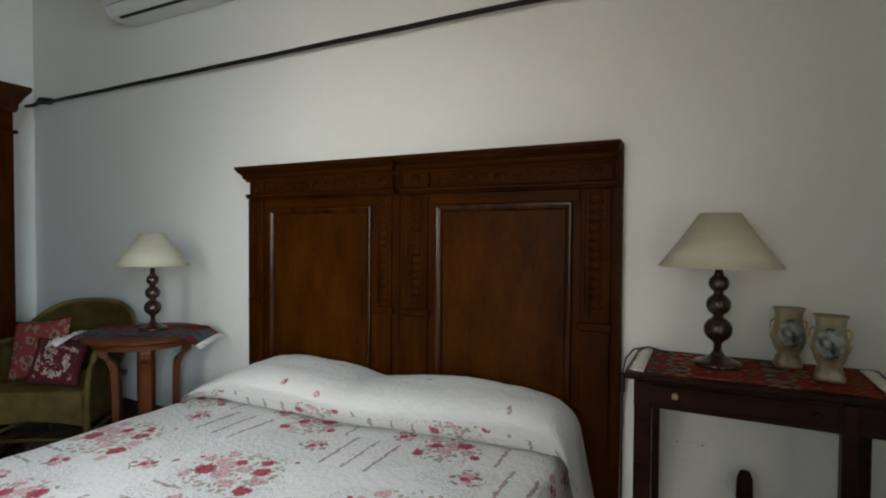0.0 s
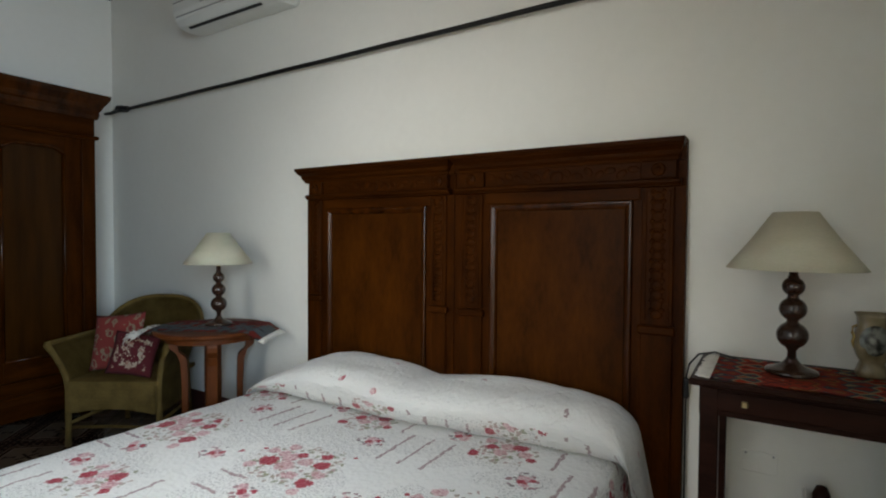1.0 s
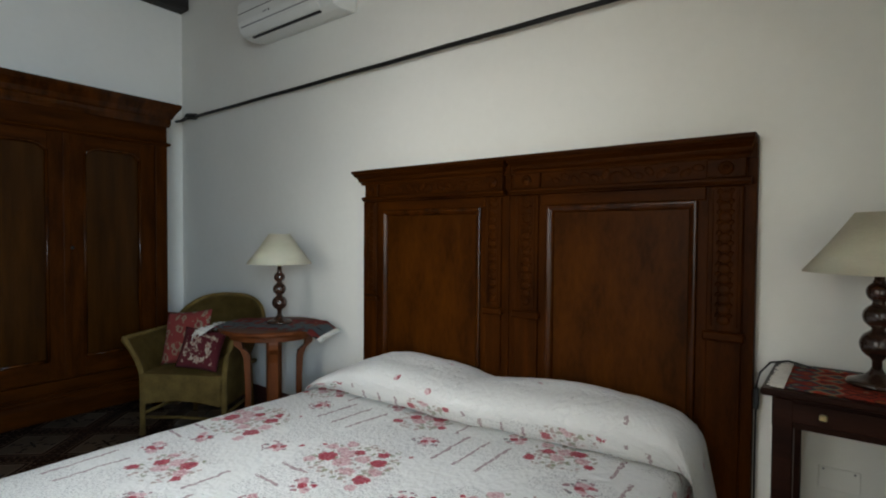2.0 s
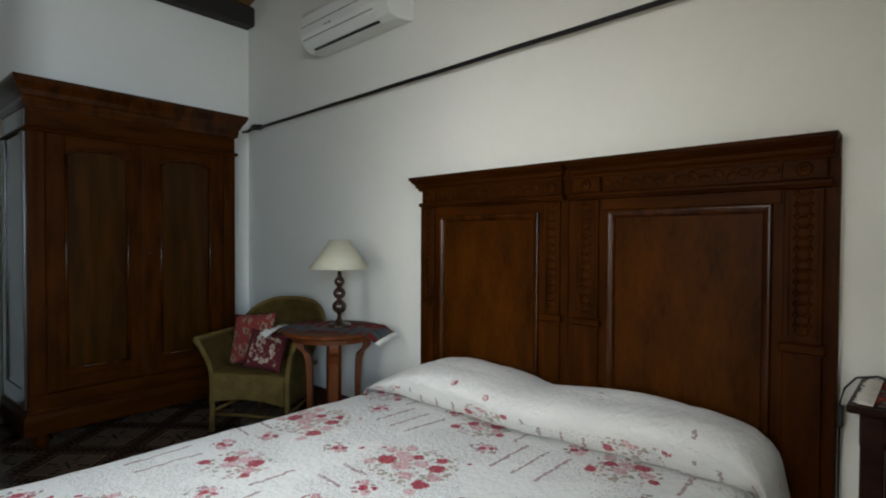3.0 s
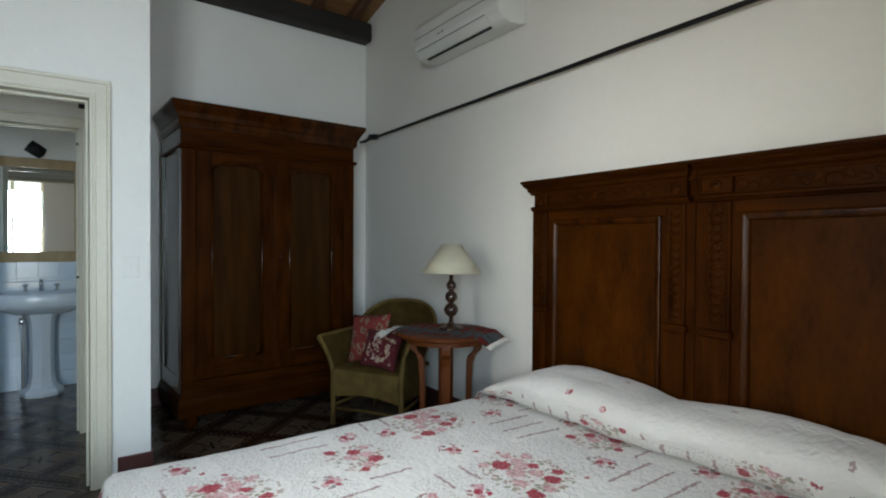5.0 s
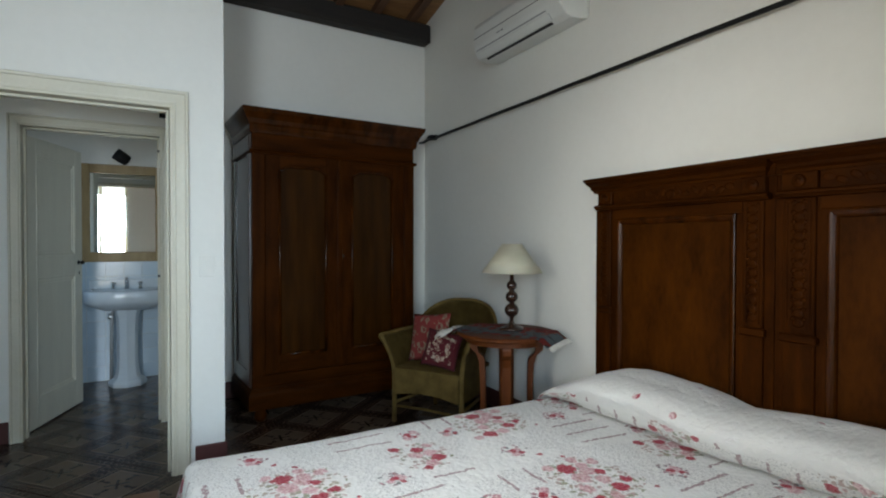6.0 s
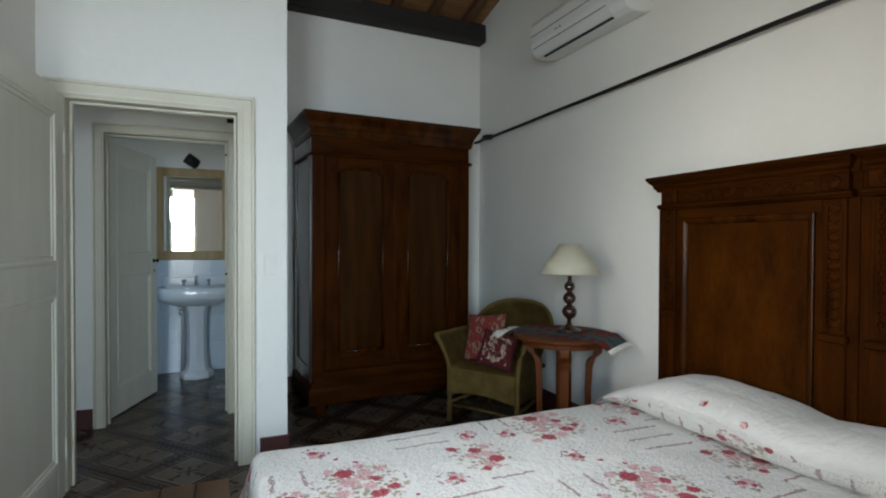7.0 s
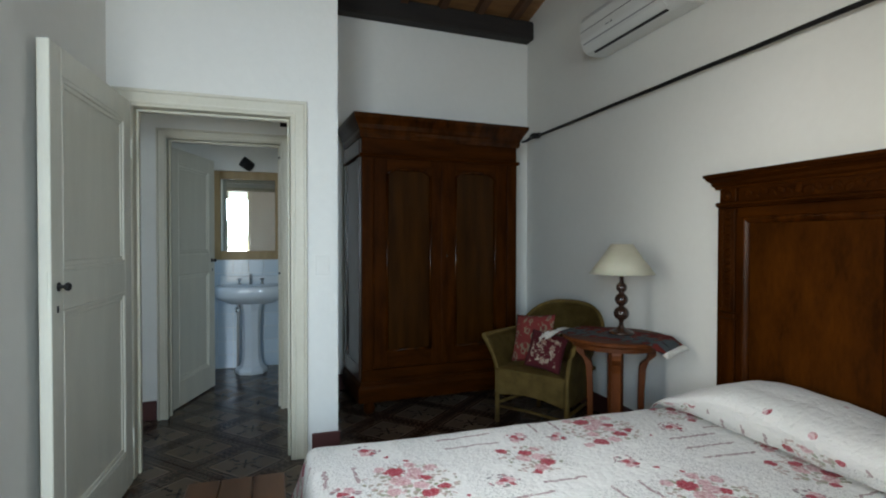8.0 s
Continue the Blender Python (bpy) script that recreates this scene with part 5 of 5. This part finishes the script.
# ---- wooden bench at the foot of the bed ----
PINE = material("brown_plank", (0.024, 0.009, 0.003), (0.060, 0.024, 0.007), 2.0, 0.4, bump=0.1, fine=30, stretch=(1, 9, 9))
bench = thing("bench", pose(-2.20, -0.475, 0), "low brown wooden bench beside the bed's foot", "bench")
for k in range(3):
    part("board", box(0, 0.9, 0.115 * k, 0.115 * k + 0.112, 0.395, 0.42, 0.004), PINE, bench)
for x in (0.05, 0.80):
    part("trestle", box(x, x + 0.04, 0.02, 0.32, 0.0, 0.395, 0.004), PINE, bench)

stand = thing("wooden_stand", pose(0.165, 2.12, 0), "dark turned wooden stand on the floor under the console", "stand")
part("post", lathe([(0.07, 0), (0.07, 0.02), (0.03, 0.04), (0.022, 0.1), (0.028, 0.36), (0.026, 0.42), (0.016, 0.445), (0.004, 0.45)], 18), MAHOGANY, stand, "", True)
part("arm", tube([(-0.02, 0, 0.33), (-0.045, 0.01, 0.37), (-0.05, 0.01, 0.42)], 0.006, 8), PLASTIC, stand, "thin white rod", True)

# ---- flex of the console lamp ----
flex = thing("lamp_cable", pose(0, 0, 0), "thin black lamp cable hanging down the wall beside the console", "cable")
FLEX = [(-0.10, 2.10, CZ + 0.012), (-0.17, 2.12, CZ + 0.022), (-0.225, 2.13, CZ + 0.006), (-0.258, 2.15, CZ - 0.04), (-0.273, 2.18, CZ - 0.10), (-0.275, 2.19, 0.55), (-0.275, 2.195, 0.30), (-0.275, 2.195, 0.02)]
part("cord", tube(FLEX, 0.0035, 8), BLACK, flex, "", True)
part("cord_switch", box(-0.281, -0.263, 2.165, 2.190, 0.66, 0.74, 0.006, segments=2), BLACK, flex, "black inline switch")

# ---- small fittings ----
sw = thing("light_switch", pose(D, 0.118, 1.17), "white double light switch on the wall", "light switch")
part("plate", box(0.001, 0.005, -0.04, 0.04, -0.06, 0.06, 0.002), PLASTER, sw)
part("rocker", box(0.005, 0.007, -0.025, -0.002, -0.03, 0.03, 0.002), PLASTER, sw)
part("rocker", box(0.005, 0.007, 0.002, 0.025, -0.03, 0.03, 0.002), PLASTER, sw)

hook = thing("wall_hook", pose(HALL, -0.085, 2.235), "small black iron bracket on the hall wall", "hook")
part("plate", box(0.001, 0.012, -0.03, 0.03, -0.03, 0.035, 0.003), IRON, hook)
part("prong", tube([(0.01, 0, 0), (0.045, 0, -0.005), (0.06, 0.005, 0.02)], 0.010, 8), IRON, hook, "", True)
for z in (1.97, 1.06):
    catch = thing("door_catch", pose(HALL, -0.10, z), "small black iron catch on the door frame", "door catch", "catches on the bathroom door frame")
    part("plate", box(-0.06, -0.02, -0.012, -0.001, -0.02, 0.02, 0.002), IRON, catch)
    part("tongue", tube([(-0.04, -0.012, 0), (-0.04, -0.03, 0)], 0.008, 8), IRON, catch)
sock = thing("wall_socket", pose(-0.02, N, 0.45), "flat white plastic socket cover on the wall", "socket")
part("plate", box(-0.06, 0.06, -0.005, -0.001, -0.04, 0.04, 0.002), PLASTER, sock)
for x in (-0.045, 0.045):
    part("screw", lathe([(0.004, 0), (0.004, 0.002), (0.002, 0.003)], 8), GREY, sock).matrix_basis = pose(x, -0.005, 0.03, 90)

# ---- floor tiles ----


def floor_material():
    m = bpy.data.materials.new("cement_tile")
    m.use_nodes = True
    n, ln = m.node_tree.nodes, m.node_tree.links.new
    b = n["Principled BSDF"]
    b.inputs["Specular IOR Level"].default_value = 0.22
    tc = n.new("ShaderNodeNewGeometry")
    turn = n.new("ShaderNodeMapping")
    turn.vector_type = "TEXTURE"
    turn.inputs["Location"].default_value = (LAY_X, LAY_Y, 0)
    turn.inputs["Rotation"].default_value = (0, 0, radians(LAY))
    sp = n.new("ShaderNodeSeparateXYZ")
    ln(tc.outputs["Position"], turn.inputs[0])
    ln(turn.outputs[0], sp.inputs[0])

    def mt(op, a, c=None, d=None):
        k = n.new("ShaderNodeMath")
        k.operation = op
        for i, v in enumerate((a, c, d)):
            if v is not None:
                if isinstance(v, (int, float)):
                    k.inputs[i].default_value = v
                else:
                    ln(v, k.inputs[i])
        return k.outputs[0]

    def folded(v):
        return mt("MULTIPLY", mt("ABSOLUTE", mt("SUBTRACT", mt("FRACT", mt("MULTIPLY_ADD", v, 1 / (2 * TILE), 0.5)), 0.5)), 2 * TILE)

    x, y = folded(sp.outputs[0]), folded(sp.outputs[1])
    big, small = mt("MAXIMUM", x, y), mt("MINIMUM", x, y)
    inner = mt("LESS_THAN", big, 0.134)
    line = mt("MAXIMUM", mt("COMPARE", big, 0.138, 0.0055), mt("COMPARE", big, 0.166, 0.003))
    stem = mt("MULTIPLY", mt("LESS_THAN", small, 0.006), mt("COMPARE", big, 0.090, 0.034))

    def bud(c, a, b):
        dx, dy = mt("DIVIDE", small, a), mt("DIVIDE", mt("SUBTRACT", big, c), b)
        return mt("LESS_THAN", mt("ADD", mt("MULTIPLY", dx, dx), mt("MULTIPLY", dy, dy)), 1.0)

    fig = mt("MAXIMUM", stem, mt("MAXIMUM", bud(0.118, 0.022, 0.008), bud(0.070, 0.013, 0.015)))
    fig = mt("MAXIMUM", fig, mt("MULTIPLY", mt("COMPARE", mt("SUBTRACT", big, small), 0.0, 0.010), mt("LESS_THAN", big, 0.045)))
    dots = mt("MULTIPLY", mt("COMPARE", big, 0.190, 0.008), mt("COMPARE", mt("FRACT", mt("MULTIPLY", small, 1 / 0.0427)), 0.5, 0.17))
    no = n.new("ShaderNodeTexNoise")
    no.inputs["Scale"].default_value, no.inputs["Detail"].default_value = 9, 5
    ln(tc.outputs["Position"], no.inputs["Vector"])
    oi = n.new("ShaderNodeObjectInfo")

    def mixed(fac, a, c):
        k = n.new("ShaderNodeMix")
        k.data_type = "RGBA"
        ln(fac, k.inputs["Factor"])
        for key, v in (("A", a), ("B", c)):
            if isinstance(v, tuple):
                k.inputs[key].default_value = (*v, 1)
            else:
                ln(v, k.inputs[key])
        return k.outputs["Result"]

    ground = mixed(inner, (0.034, 0.016, 0.010), (0.120, 0.088, 0.062))
    col = mixed(mt("MULTIPLY", fig, 0.9), ground, (0.016, 0.010, 0.008))
    col = mixed(mt("MULTIPLY", line, 0.85), col, (0.20, 0.15, 0.11))
    col = mixed(mt("MULTIPLY", dots, 0.7), col, (0.14, 0.105, 0.08))
    col = mixed(mt("MULTIPLY", no.outputs[0], 0.35), col, (0.040, 0.027, 0.020))
    hs = n.new("ShaderNodeHueSaturation")
    ln(col, hs.inputs["Color"]), ln(mt("MULTIPLY_ADD", oi.outputs["Random"], 0.3, 0.85), hs.inputs["Value"])
    ln(hs.outputs[0], b.inputs["Base Color"])
    ln(mt("MULTIPLY_ADD", no.outputs[0], 0.22, 0.10), b.inputs["Roughness"])
    bp = n.new("ShaderNodeBump")
    bp.inputs["Strength"].default_value, bp.inputs["Distance"].default_value = 0.08, 0.01
    ln(no.outputs[0], bp.inputs["Height"]), ln(bp.outputs[0], b.inputs["Normal"])
    return m


TILE = 0.2135
LAY_X, LAY_Y, LAY = -3.373, -0.331, 43.0
CEMENT = floor_material()


def tile_bmesh(places):
    bm = bmesh.new()
    uv = bm.loops.layers.uv.new("uv")
    h, e = TILE / 2 - 0.001, 0.0015
    for cx, cy, cz in places:
        lo = [bm.verts.new((cx + sx * h, cy + sy * h, cz - 0.012)) for sx, sy in ((-1, -1), (1, -1), (1, 1), (-1, 1))]
        mid = [bm.verts.new((cx + sx * h, cy + sy * h, cz - e)) for sx, sy in ((-1, -1), (1, -1), (1, 1), (-1, 1))]
        up = [bm.verts.new((cx + sx * (h - e), cy + sy * (h - e), cz)) for sx, sy in ((-1, -1), (1, -1), (1, 1), (-1, 1))]
        for k in range(4):
            j = (k + 1) % 4
            for f in (bm.faces.new((lo[k], lo[j], mid[j], mid[k])), bm.faces.new((mid[k], mid[j], up[j], up[k]))):
                for lp in f.loops:
                    lp[uv].uv = (0.0, 0.0)
        f = bm.faces.new(up)
        for lp, w in zip(f.loops, ((0, 0), (1, 0), (1, 1), (0, 1))):
            lp[uv].uv = w
    return bm


LAID = pose(LAY_X, LAY_Y, 0, 0, 0, LAY)
pav = thing("floor_tiles", LAID, "polished brown patterned cement floor tiles", "floor tiles", "", "structure")
floor_me = mesh_of("floor_tile", tile_bmesh([(0, 0, 0)]), CEMENT)
rnd = random.Random(11)
rest = []
near = 0
for i in range(-26, 27):
    for j in range(-26, 27):
        u, v = TILE * (i + 0.5), TILE * (j + 0.5)
        x, y, _ = LAID @ Vector((u, v, 0))
        if not (BATH - 0.05 < x < EAST + 0.35 and -1.95 - 0.1 < y < N + 0.15) or (x < A - 0.12 and y > 0.1) or (D + 0.15 < x < -1.95 and y < -1.3):
            continue
        close = (-5.6 < x < -1.95 and -1.0 < y < -0.05) or (-4.7 < x < -2.2 and 0.0 < y < 2.0)
        if close and near < 300:
            o = new("floor_tile", floor_me)
            o.parent = pav
            o.location = (u, v, rnd.uniform(-0.0012, 0.0))
            near += 1
        else:
            rest.append((u, v, rnd.uniform(-0.0012, 0.0)))
tagged(part("far_floor_tiles", tile_bmesh(rest), CEMENT, pav), "", "", "", "stuff")
